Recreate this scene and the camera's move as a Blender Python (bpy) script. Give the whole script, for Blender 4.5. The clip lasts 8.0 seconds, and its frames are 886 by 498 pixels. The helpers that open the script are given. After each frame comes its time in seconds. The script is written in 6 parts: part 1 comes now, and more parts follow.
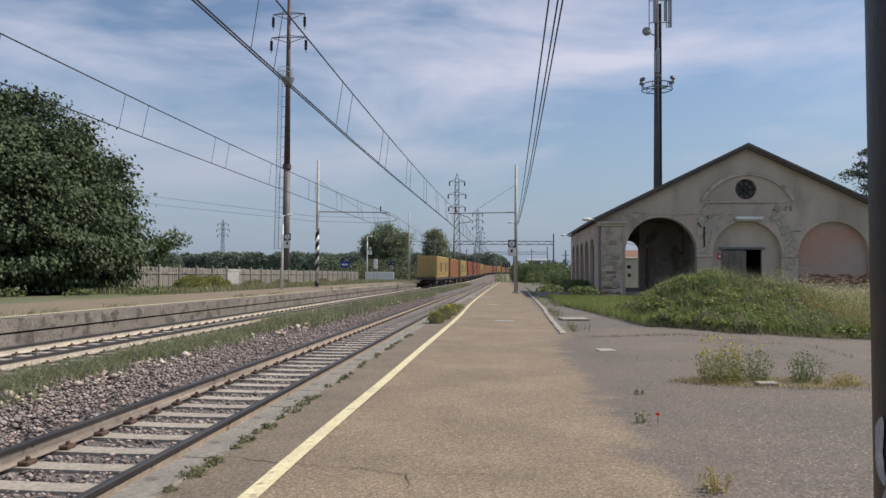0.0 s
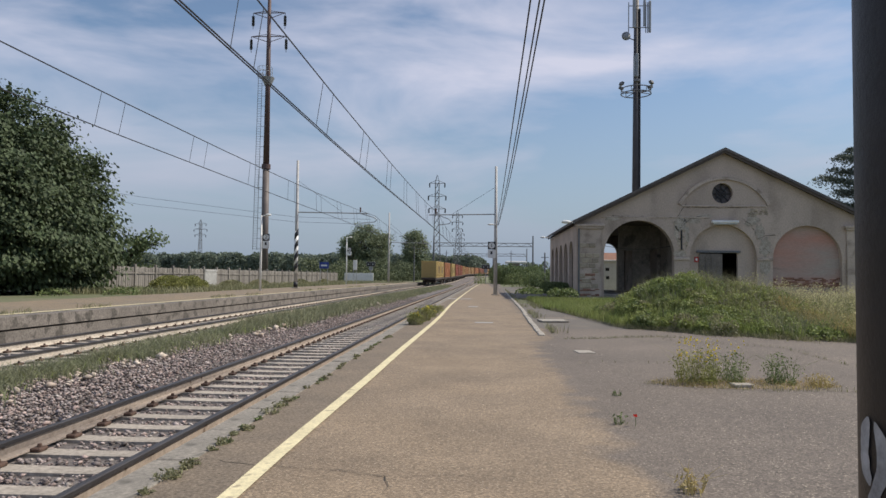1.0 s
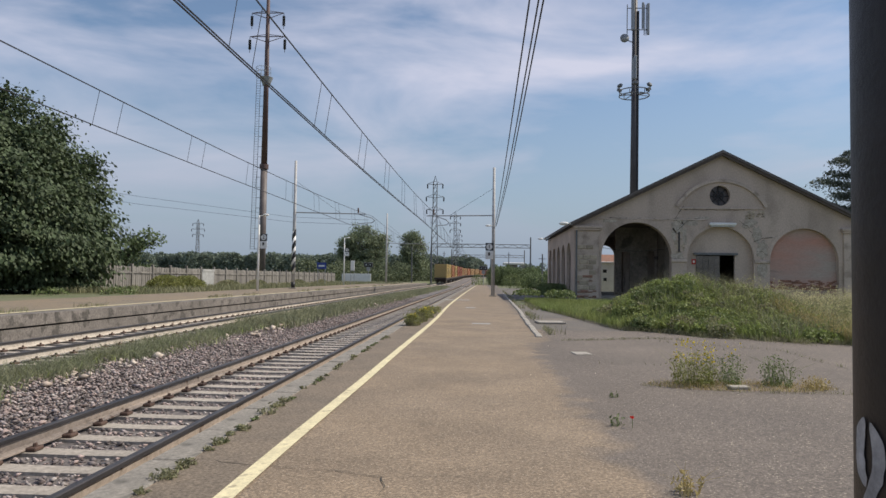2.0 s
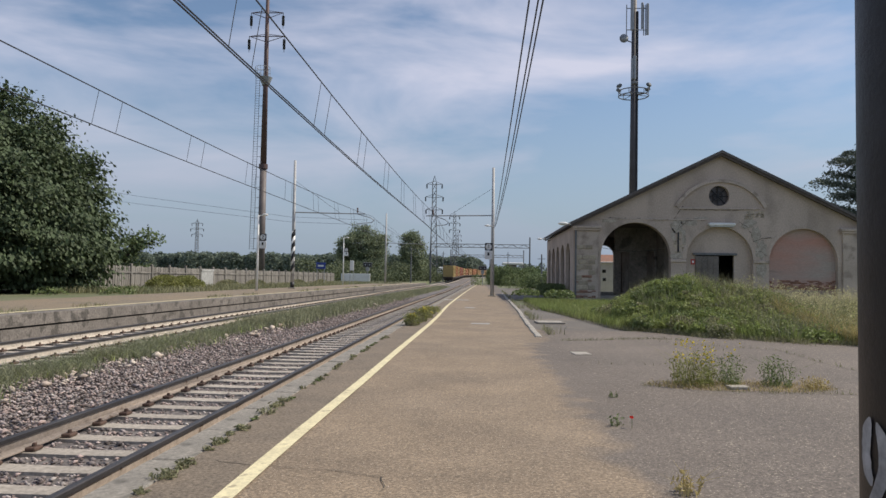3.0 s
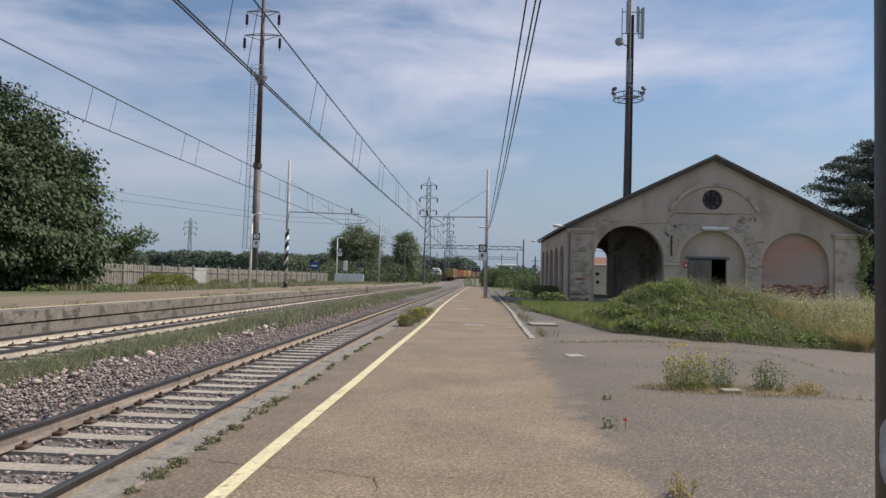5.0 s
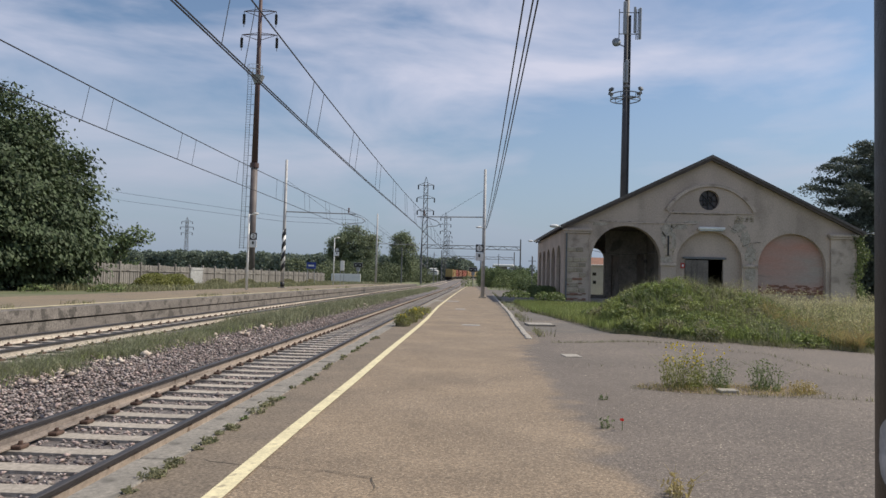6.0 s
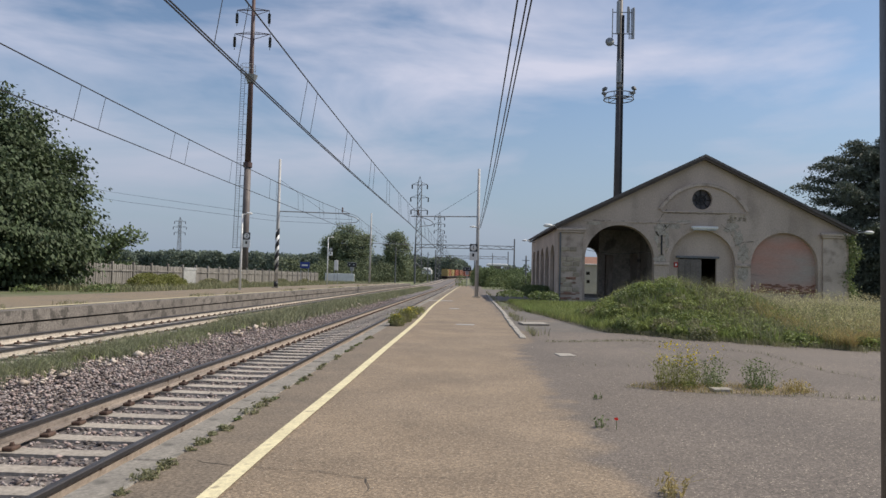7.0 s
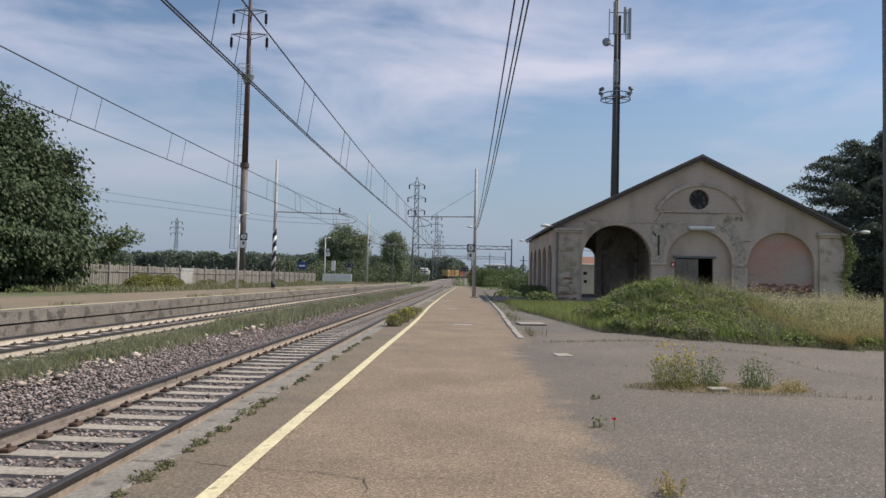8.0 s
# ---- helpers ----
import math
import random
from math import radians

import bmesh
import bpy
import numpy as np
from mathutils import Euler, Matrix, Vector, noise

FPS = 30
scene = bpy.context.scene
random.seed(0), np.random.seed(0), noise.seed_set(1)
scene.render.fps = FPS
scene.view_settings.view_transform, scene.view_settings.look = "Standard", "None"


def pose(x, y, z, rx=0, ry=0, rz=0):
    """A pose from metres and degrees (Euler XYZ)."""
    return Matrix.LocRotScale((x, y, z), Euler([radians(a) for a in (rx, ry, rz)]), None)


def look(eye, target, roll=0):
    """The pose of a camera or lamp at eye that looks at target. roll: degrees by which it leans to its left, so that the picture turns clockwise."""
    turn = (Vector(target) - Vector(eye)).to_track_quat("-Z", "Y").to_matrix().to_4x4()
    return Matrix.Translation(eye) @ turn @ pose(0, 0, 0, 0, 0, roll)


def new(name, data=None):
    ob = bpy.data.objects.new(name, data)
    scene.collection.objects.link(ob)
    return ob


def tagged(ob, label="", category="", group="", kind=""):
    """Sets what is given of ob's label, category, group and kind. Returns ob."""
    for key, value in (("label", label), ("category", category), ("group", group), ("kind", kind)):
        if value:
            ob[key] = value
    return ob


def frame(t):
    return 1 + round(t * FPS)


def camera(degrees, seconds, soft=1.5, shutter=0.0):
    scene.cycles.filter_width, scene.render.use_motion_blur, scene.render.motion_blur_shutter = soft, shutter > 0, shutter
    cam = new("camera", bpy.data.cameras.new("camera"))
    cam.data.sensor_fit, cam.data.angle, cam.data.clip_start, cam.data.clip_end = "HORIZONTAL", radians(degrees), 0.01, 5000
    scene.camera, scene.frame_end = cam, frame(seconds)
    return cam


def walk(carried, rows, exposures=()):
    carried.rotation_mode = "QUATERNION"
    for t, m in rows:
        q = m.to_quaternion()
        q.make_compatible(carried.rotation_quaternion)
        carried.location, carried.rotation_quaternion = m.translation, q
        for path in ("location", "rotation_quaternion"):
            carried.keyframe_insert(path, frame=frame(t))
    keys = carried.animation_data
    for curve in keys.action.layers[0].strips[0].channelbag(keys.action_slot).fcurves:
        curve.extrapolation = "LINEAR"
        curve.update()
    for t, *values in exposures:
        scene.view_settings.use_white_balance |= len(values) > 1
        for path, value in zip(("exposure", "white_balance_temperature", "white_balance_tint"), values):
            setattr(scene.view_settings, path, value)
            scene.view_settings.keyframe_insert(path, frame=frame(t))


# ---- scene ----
cam = camera(66.0, 8.0)
PATH = [
    (0, (0.037, -0.03, 1.387), (-0.131, 1.961, 1.463), 0.3),
    (0.5, (0.036, -0.028, 1.384), (-0.09, 1.967, 1.464), 0.6),
    (1, (0.032, -0.021, 1.384), (-0.077, 1.975, 1.465), 0.6),
    (1.5, (0.033, -0.02, 1.383), (-0.072, 1.975, 1.467), 0.8),
    (3, (0.028, -0.02, 1.382), (-0.072, 1.976, 1.466), 0.9),
    (3.5, (0.023, -0.016, 1.381), (-0.077, 1.979, 1.465), 1.1),
    (4, (0.021, -0.013, 1.38), (-0.073, 1.983, 1.465), 1.3),
    (4.5, (0.016, -0.014, 1.379), (-0.072, 1.982, 1.466), 1.4),
    (6, (0.011, -0.012, 1.378), (-0.062, 1.985, 1.466), 1.5),
    (6.5, (0.009, -0.01, 1.378), (-0.061, 1.987, 1.465), 1.5),
    (7, (0.008, 0.0, 1.379), (-0.047, 1.997, 1.466), 1.4),
    (7.5, (0.005, 0.001, 1.379), (-0.044, 1.998, 1.466), 1.3),
    (8, (0.003, 0.0, 1.379), (-0.044, 1.998, 1.467), 1.3),
]
walk(cam, [(t, look(eye, target, roll)) for t, eye, target, roll in PATH])

# ---- world, sun, exposure ----
rng = np.random.default_rng(7)
SUN = Vector((0.80, 0.16, 0.95)).normalized()
world = bpy.data.worlds.new("sky")
scene.world = world
world.use_nodes = True
wn, wl = world.node_tree.nodes, world.node_tree.links
sky = wn.new("ShaderNodeTexSky")
sky.sky_type, sky.sun_disc = "NISHITA", False
sky.sun_elevation, sky.sun_rotation = math.asin(SUN.z), math.atan2(SUN.x, SUN.y)
sky.air_density, sky.dust_density, sky.ozone_density = 1.0, 0.6, 1.3
coord = wn.new("ShaderNodeTexCoord")
squeeze = wn.new("ShaderNodeMapping")
squeeze.inputs["Scale"].default_value = (1.3, 1.0, 4.6)
squeeze.inputs["Rotation"].default_value = (0.0, 0.16, 0.0)
squeeze.inputs["Location"].default_value = (0.35, 0.2, 0.12)
wl.new(coord.outputs["Generated"], squeeze.inputs["Vector"])
veil = wn.new("ShaderNodeTexNoise")
veil.inputs["Scale"].default_value, veil.inputs["Detail"].default_value = 1.9, 7.0
veil.inputs["Roughness"].default_value, veil.inputs["Distortion"].default_value = 0.52, 0.35
wl.new(squeeze.outputs["Vector"], veil.inputs["Vector"])
veil_ramp = wn.new("ShaderNodeValToRGB")
veil_ramp.color_ramp.elements[0].position, veil_ramp.color_ramp.elements[0].color = 0.446, (0, 0, 0, 1)
veil_ramp.color_ramp.elements[1].position, veil_ramp.color_ramp.elements[1].color = 0.68, (0.85, 0.85, 0.85, 1)
wl.new(veil.outputs["Fac"], veil_ramp.inputs["Fac"])
veil_mix = wn.new("ShaderNodeMix")
veil_mix.data_type = "RGBA"
veil_mix.inputs["B"].default_value = (6.1, 6.1, 7.2, 1)
wl.new(veil_ramp.outputs["Color"], veil_mix.inputs["Factor"])
wl.new(sky.outputs["Color"], veil_mix.inputs["A"])
lift = wn.new("ShaderNodeSeparateXYZ")
wl.new(coord.outputs["Generated"], lift.inputs["Vector"])
low = wn.new("ShaderNodeMapRange")
low.inputs["From Min"].default_value, low.inputs["From Max"].default_value = 0.02, 0.27
low.inputs["To Min"].default_value, low.inputs["To Max"].default_value = 0.95, 0.0
wl.new(lift.outputs["Z"], low.inputs["Value"])
haze = wn.new("ShaderNodeMix")
haze.data_type = "RGBA"
haze.inputs["B"].default_value = (2.55, 3.15, 4.1, 1)
wl.new(low.outputs["Result"], haze.inputs["Factor"])
wl.new(veil_mix.outputs["Result"], haze.inputs["A"])
wl.new(haze.outputs["Result"], wn["Background"].inputs["Color"])
wn["Background"].inputs["Strength"].default_value = 0.09
sun = new("sun", bpy.data.lights.new("sun", "SUN"))
sun.data.energy, sun.data.angle, sun.data.color = 3.3, radians(0.6), (1.0, 0.91, 0.78)
sun.matrix_world = look((0, 0, 60), Vector((0, 0, 60)) - SUN)
scene.view_settings.exposure = 0.35


# ---- materials ----
def mat(name, a, b=None, scale=6.0, fine=60.0, rough=0.85, metal=0.0, bump=0.25, spread=0.0, stretch=(1, 1, 1), fine_amount=0.35, c=None, c_at=0.62, c_scale=1.2, c_soft=0.06, island=False, through_light=0.0):
    """A surface that mixes colours a and b by broad noise, with fine grain, an optional third colour c in patches, and variation from piece to piece."""
    m = bpy.data.materials.new(name)
    m.use_nodes = True
    n, l = m.node_tree.nodes, m.node_tree.links
    bsdf = n["Principled BSDF"]
    b = b or tuple(v * 0.75 for v in a)
    co = n.new("ShaderNodeTexCoord")
    mp = n.new("ShaderNodeMapping")
    mp.inputs["Scale"].default_value = stretch
    l.new(co.outputs["Object"], mp.inputs["Vector"])

    def noise_at(s, detail=5.0, rougher=0.5):
        t = n.new("ShaderNodeTexNoise")
        t.inputs["Scale"].default_value, t.inputs["Detail"].default_value = s, detail
        t.inputs["Roughness"].default_value = rougher
        l.new(mp.outputs["Vector"], t.inputs["Vector"])
        return t.outputs["Fac"]

    def ramp(x, lo, hi):
        r = n.new("ShaderNodeMapRange")
        r.inputs["From Min"].default_value, r.inputs["From Max"].default_value = lo, hi
        l.new(x, r.inputs["Value"])
        return r.outputs["Result"]

    def mix(fac, x, y, blend="MIX"):
        k = n.new("ShaderNodeMix")
        k.data_type, k.blend_type = "RGBA", blend
        for socket, v in (("Factor", fac), ("A", x), ("B", y)):
            if isinstance(v, tuple):
                k.inputs[socket].default_value = (*v, 1)
            elif isinstance(v, float):
                k.inputs[socket].default_value = v
            else:
                l.new(v, k.inputs[socket])
        return k.outputs["Result"]

    colour = mix(ramp(noise_at(scale), 0.3, 0.7), tuple(a), tuple(b))
    if c:
        colour = mix(ramp(noise_at(c_scale, 8.0), c_at, c_at + c_soft), colour, tuple(c))
    grain = noise_at(fine * 0.6, 8.0, 0.72)
    lo = n.new("ShaderNodeMapRange")
    lo.inputs["From Min"].default_value, lo.inputs["From Max"].default_value = 0.33, 0.67
    lo.inputs["To Min"].default_value, lo.inputs["To Max"].default_value = 1 - fine_amount, 1 + fine_amount
    l.new(grain, lo.inputs["Value"])
    colour = mix(1.0, colour, lo.outputs["Result"], "MULTIPLY")
    if spread:
        if island:
            source = n.new("ShaderNodeNewGeometry").outputs["Random Per Island"]
        else:
            source = n.new("ShaderNodeObjectInfo").outputs["Random"]
        vary = n.new("ShaderNodeMapRange")
        vary.inputs["To Min"].default_value, vary.inputs["To Max"].default_value = 1 - spread, 1 + spread
        l.new(source, vary.inputs["Value"])
        colour = mix(1.0, colour, vary.outputs["Result"], "MULTIPLY")
    l.new(colour, bsdf.inputs["Base Color"])
    bsdf.inputs["Roughness"].default_value, bsdf.inputs["Metallic"].default_value = rough, metal
    if bump:
        bm_node = n.new("ShaderNodeBump")
        bm_node.inputs["Strength"].default_value, bm_node.inputs["Distance"].default_value = bump, 0.02
        l.new(grain, bm_node.inputs["Height"])
        l.new(bm_node.outputs["Normal"], bsdf.inputs["Normal"])
    if through_light:
        tr = n.new("ShaderNodeBsdfTranslucent")
        l.new(colour, tr.inputs["Color"])
        sh = n.new("ShaderNodeMixShader")
        sh.inputs["Fac"].default_value = through_light
        l.new(bsdf.outputs["BSDF"], sh.inputs[1])
        l.new(tr.outputs["BSDF"], sh.inputs[2])
        l.new(sh.outputs["Shader"], n["Material Output"].inputs["Surface"])
    return m


M = dict(
    soil=mat("soil", (0.17, 0.16, 0.10), (0.10, 0.13, 0.05), 0.3, 8),
    platform=mat("platform_asphalt", (0.245, 0.19, 0.125), (0.20, 0.165, 0.12), 0.35, 55, fine_amount=0.55, bump=0.5, c=(0.17, 0.145, 0.115), c_at=0.6, c_scale=0.8),
    edge_asphalt=mat("edge_asphalt", (0.205, 0.163, 0.118), (0.155, 0.126, 0.094), 1.5, 65, fine_amount=0.6, bump=0.25),
    yard=mat("yard_asphalt", (0.155, 0.140, 0.122), (0.112, 0.101, 0.089), 0.45, 65, fine_amount=0.55, bump=0.25, c=(0.175, 0.148, 0.118), c_at=0.56, c_scale=0.8),
    yellow=mat("yellow_line_paint", (0.72, 0.645, 0.41), (0.60, 0.535, 0.34), 3.0, 50, bump=0.2, fine_amount=0.2, c=(0.40, 0.345, 0.23), c_at=0.62, c_scale=7),
    kerb=mat("kerb_concrete", (0.29, 0.265, 0.225), (0.20, 0.185, 0.16), 1.6, 40, fine_amount=0.35, c=(0.14, 0.13, 0.11), c_at=0.6, c_scale=3),
    sleeper=mat("sleeper_concrete", (0.41, 0.365, 0.31), (0.33, 0.295, 0.25), 3, 30, spread=0.12),
    rail_top=mat("rail_steel", (0.09, 0.085, 0.085), (0.06, 0.055, 0.055), 1.0, 40, rough=0.5, metal=0.5, bump=0.05, fine_amount=0.15),
    rail_dusty=mat("dusty_rail", (0.56, 0.50, 0.42), (0.44, 0.385, 0.32), 2.5, 30, fine_amount=0.25, c=(0.24, 0.19, 0.15), c_at=0.62, c_scale=5),
    rail_rust=mat("rail_rust", (0.368, 0.304, 0.250), (0.294, 0.242, 0.196), 2.5, 30, fine_amount=0.25, c=(0.129, 0.085, 0.059), c_at=0.63, c_scale=5),
    clip=mat("clip_rust", (0.12, 0.07, 0.05), (0.07, 0.045, 0.035), 8, 60),
    bed=mat("ballast_bed", (0.18, 0.16, 0.15), (0.125, 0.11, 0.105), 3, 25, fine_amount=0.6, bump=0.8),
    stone=mat("ballast_stone", (0.31, 0.265, 0.25), (0.215, 0.185, 0.18), 2, 25, spread=0.7, island=True, bump=0.2),
    stone_pink=mat("pink_ballast_stone", (0.345, 0.27, 0.25), (0.27, 0.21, 0.19), 2, 25, spread=0.6, island=True, bump=0.2),
    stone_pale=mat("pale_ballast_stone", (0.38, 0.34, 0.31), (0.30, 0.27, 0.25), 2, 25, spread=0.4, island=True, bump=0.2),
    rubble=mat("rubble_stone", (0.62, 0.545, 0.46), (0.47, 0.37, 0.30), 2, 25, spread=0.3, island=True),
    plaster=mat("old_plaster", (0.545, 0.445, 0.37), (0.395, 0.32, 0.264), 0.5, 28, fine_amount=0.2, bump=0.22, c=(0.315, 0.255, 0.207), c_at=0.53, c_scale=0.6, c_soft=0.2, stretch=(1.0, 1.0, 0.5)),
    plaster_trim=mat("plaster_trim", (0.56, 0.465, 0.39), (0.42, 0.345, 0.287), 0.9, 28, fine_amount=0.24, bump=0.3, c=(0.27, 0.215, 0.175), c_at=0.52, c_scale=1.8, c_soft=0.2),
    plaster_red=mat("red_plaster", (0.50, 0.255, 0.195), (0.39, 0.34, 0.30), 0.42, 20, fine_amount=0.12, bump=0.1, stretch=(0.45, 1, 1.6), c=(0.25, 0.20, 0.175), c_at=0.57, c_scale=0.7),
    scar=mat("broken_plaster", (0.49, 0.435, 0.365), (0.32, 0.275, 0.225), 3.5, 25, fine_amount=0.35, bump=0.5),
    bush_leaf=mat("bush_leaf", (0.27, 0.27, 0.085), (0.20, 0.22, 0.07), 2, 8, rough=0.7, bump=0, spread=0.4, island=True, through_light=0.35),
    riser=mat("riser_concrete", (0.235, 0.21, 0.185), (0.155, 0.138, 0.12), 1.6, 30, fine_amount=0.5, bump=0.4, c=(0.10, 0.09, 0.078), c_at=0.54, c_scale=2.4),
    block=mat("bare_stone", (0.44, 0.38, 0.29), (0.33, 0.27, 0.20), 1.6, 18, spread=0.25),
    brick=mat("bare_brick", (0.28, 0.13, 0.08), (0.20, 0.12, 0.09), 2.0, 20, spread=0.25),
    # dark plaster with darker patches for the shed's inner walls
    inside=mat("dark_plaster", (0.27, 0.235, 0.205), (0.16, 0.14, 0.12), 0.6, 10, c=(0.10, 0.088, 0.078), c_at=0.58, c_scale=0.7),
    dirty_pane=mat("dirty_glass", (0.10, 0.085, 0.08), (0.06, 0.05, 0.05), 3.0, 20, rough=0.35, bump=0.05),
    roof=mat("old_roof_sheet", (0.15, 0.13, 0.12), (0.10, 0.09, 0.085), 0.8, 12),
    soffit=mat("dark_timber", (0.10, 0.08, 0.065), (0.07, 0.055, 0.045), 2, 20, stretch=(1, 0.2, 1)),
    door=mat("grey_door_paint", (0.185, 0.16, 0.14), (0.13, 0.115, 0.10), 1.5, 20),
    white=mat("white_paint", (0.828, 0.828, 0.805), (0.713, 0.713, 0.690), 2, 20, rough=0.6, fine_amount=0.1, bump=0.1),
    galv=mat("galvanised_steel", (0.34, 0.35, 0.36), (0.26, 0.27, 0.28), 3, 30, rough=0.55, metal=0.35, fine_amount=0.15, bump=0.1),
    galv_dark=mat("weathered_steel", (0.17, 0.175, 0.18), (0.12, 0.125, 0.13), 3, 30, rough=0.6, metal=0.3, bump=0.1),
    mast=mat("grey_mast_paint", (0.50, 0.495, 0.485), (0.40, 0.395, 0.385), 2, 30, rough=0.65, bump=0.1),
    pole_brown=mat("rust_brown_paint", (0.105, 0.06, 0.055), (0.075, 0.045, 0.04), 1.2, 20, rough=0.6, bump=0.1),
    pole_grey=mat("grey_brown_paint", (0.16, 0.135, 0.125), (0.115, 0.095, 0.09), 1.2, 20, rough=0.6, bump=0.1),
    tower=mat("dark_tower_paint", (0.075, 0.07, 0.075), (0.055, 0.05, 0.055), 1.2, 20, rough=0.55, bump=0.1),
    black=mat("black_paint", (0.022, 0.022, 0.025), (0.015, 0.015, 0.017), 3, 40, rough=0.5, bump=0.15),
    cable=mat("wire_dark", (0.03, 0.03, 0.035), (0.02, 0.02, 0.022), 3, 30, rough=0.6, bump=0),
    post_black=mat("near_post_paint", (0.015, 0.014, 0.018), (0.010, 0.0095, 0.012), 3, 45, rough=0.5, bump=0.2, c=(0.03, 0.028, 0.03), c_at=0.70, c_scale=30),
    kerb_pale=mat("pale_kerb_concrete", (0.40, 0.37, 0.32), (0.30, 0.275, 0.24), 1.6, 40, c=(0.2, 0.18, 0.15), c_at=0.6, c_scale=3),
    chalk=mat("white_spray_paint", (0.5, 0.5, 0.5), (0.25, 0.25, 0.26), 9, 50, fine_amount=0.4),
    blue=mat("blue_sign", (0.03, 0.06, 0.30), (0.025, 0.05, 0.24), 2, 20, rough=0.5, bump=0),
    red=mat("red_sign", (0.45, 0.05, 0.04), None, 2, 20, rough=0.5, bump=0),
    fence=mat("fence_concrete", (0.25, 0.232, 0.208), (0.185, 0.17, 0.152), 0.8, 15, spread=0.2, c=(0.12, 0.11, 0.098), c_at=0.58, c_scale=1),
    leaf=mat("tree_leaf", (0.058, 0.086, 0.038), (0.084, 0.114, 0.053), 0.35, 9, rough=0.72, bump=0, spread=0.35, island=True, through_light=0.18),
    # the next two leaf colours are paled and greyed to paint in distance haze
    leaf_far_hazed=mat("hazed_far_leaf", (0.19, 0.235, 0.14), (0.25, 0.28, 0.17), 0.2, 4, rough=0.8, bump=0, spread=0.35, island=True, through_light=0.3),
    leaf_wood_hazed=mat("hazed_wood_leaf", (0.165, 0.205, 0.16), (0.20, 0.24, 0.185), 0.05, 2, rough=0.9, bump=0, spread=0.2, island=True, through_light=0.3),
    leaf_pale=mat("pale_leaf", (0.115, 0.158, 0.070), (0.15, 0.19, 0.085), 0.4, 9, rough=0.8, bump=0, spread=0.45, island=True, through_light=0.3),
    leaf_scrub=mat("scrub_leaf", (0.098, 0.122, 0.066), (0.135, 0.158, 0.084), 0.15, 5, rough=0.85, bump=0, spread=0.35, island=True, through_light=0.2),
    needle=mat("cedar_needle", (0.090, 0.112, 0.084), (0.122, 0.145, 0.110), 0.4, 6, rough=0.7, bump=0, spread=0.35, island=True, through_light=0.14),
    bark=mat("bark", (0.09, 0.075, 0.06), (0.06, 0.05, 0.04), 3, 20, stretch=(1, 1, 0.2), bump=0.6),
    grass=mat("fresh_grass", (0.205, 0.265, 0.074), (0.285, 0.312, 0.112), 0.5, 6, rough=0.6, bump=0, spread=0.4, island=True, through_light=0.35),
    grass_dull=mat("dull_grass", (0.206, 0.216, 0.114), (0.275, 0.258, 0.150), 0.5, 6, rough=0.7, bump=0, spread=0.35, island=True, through_light=0.35),
    grass_track=mat("track_grass", (0.215, 0.235, 0.14), (0.285, 0.285, 0.175), 0.5, 6, rough=0.8, bump=0, spread=0.3, island=True, through_light=0.35),
    seed=mat("seed_grass", (0.60, 0.53, 0.32), (0.47, 0.45, 0.235), 0.6, 6, rough=0.8, bump=0, spread=0.3, island=True, through_light=0.35),
    pale_sheet=mat("pale_sheet", (0.40, 0.40, 0.39), (0.33, 0.33, 0.32), 1, 10),
    straw=mat("dry_grass", (0.489, 0.372, 0.163), (0.374, 0.330, 0.138), 0.6, 6, rough=0.8, bump=0, spread=0.35, island=True, through_light=0.3),
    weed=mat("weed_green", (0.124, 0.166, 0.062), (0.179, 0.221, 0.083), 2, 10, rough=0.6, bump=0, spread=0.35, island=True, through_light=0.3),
    flower=mat("yellow_flower", (0.65, 0.50, 0.03), (0.5, 0.4, 0.03), 3, 10, bump=0, spread=0.2, island=True, through_light=0.2),
    poppy=mat("poppy_petal", (0.75, 0.03, 0.02), None, 3, 10, bump=0, through_light=0.2),
    wagon=mat("wagon_frame", (0.07, 0.055, 0.045), (0.05, 0.04, 0.035), 1, 10),
    earth=mat("bare_earth", (0.23, 0.175, 0.12), (0.16, 0.125, 0.085), 4, 40, fine_amount=0.5, bump=0.6),
    earth_dark=mat("crack_dirt", (0.075, 0.065, 0.05), (0.05, 0.045, 0.035), 6, 40),
    crack_dark=mat("plaster_crack", (0.10, 0.085, 0.07), (0.16, 0.14, 0.115), 2, 20),
    lens_glass=mat("lamp_glass", (0.55, 0.58, 0.6), None, 2, 10, rough=0.15, bump=0, fine_amount=0.05),
)


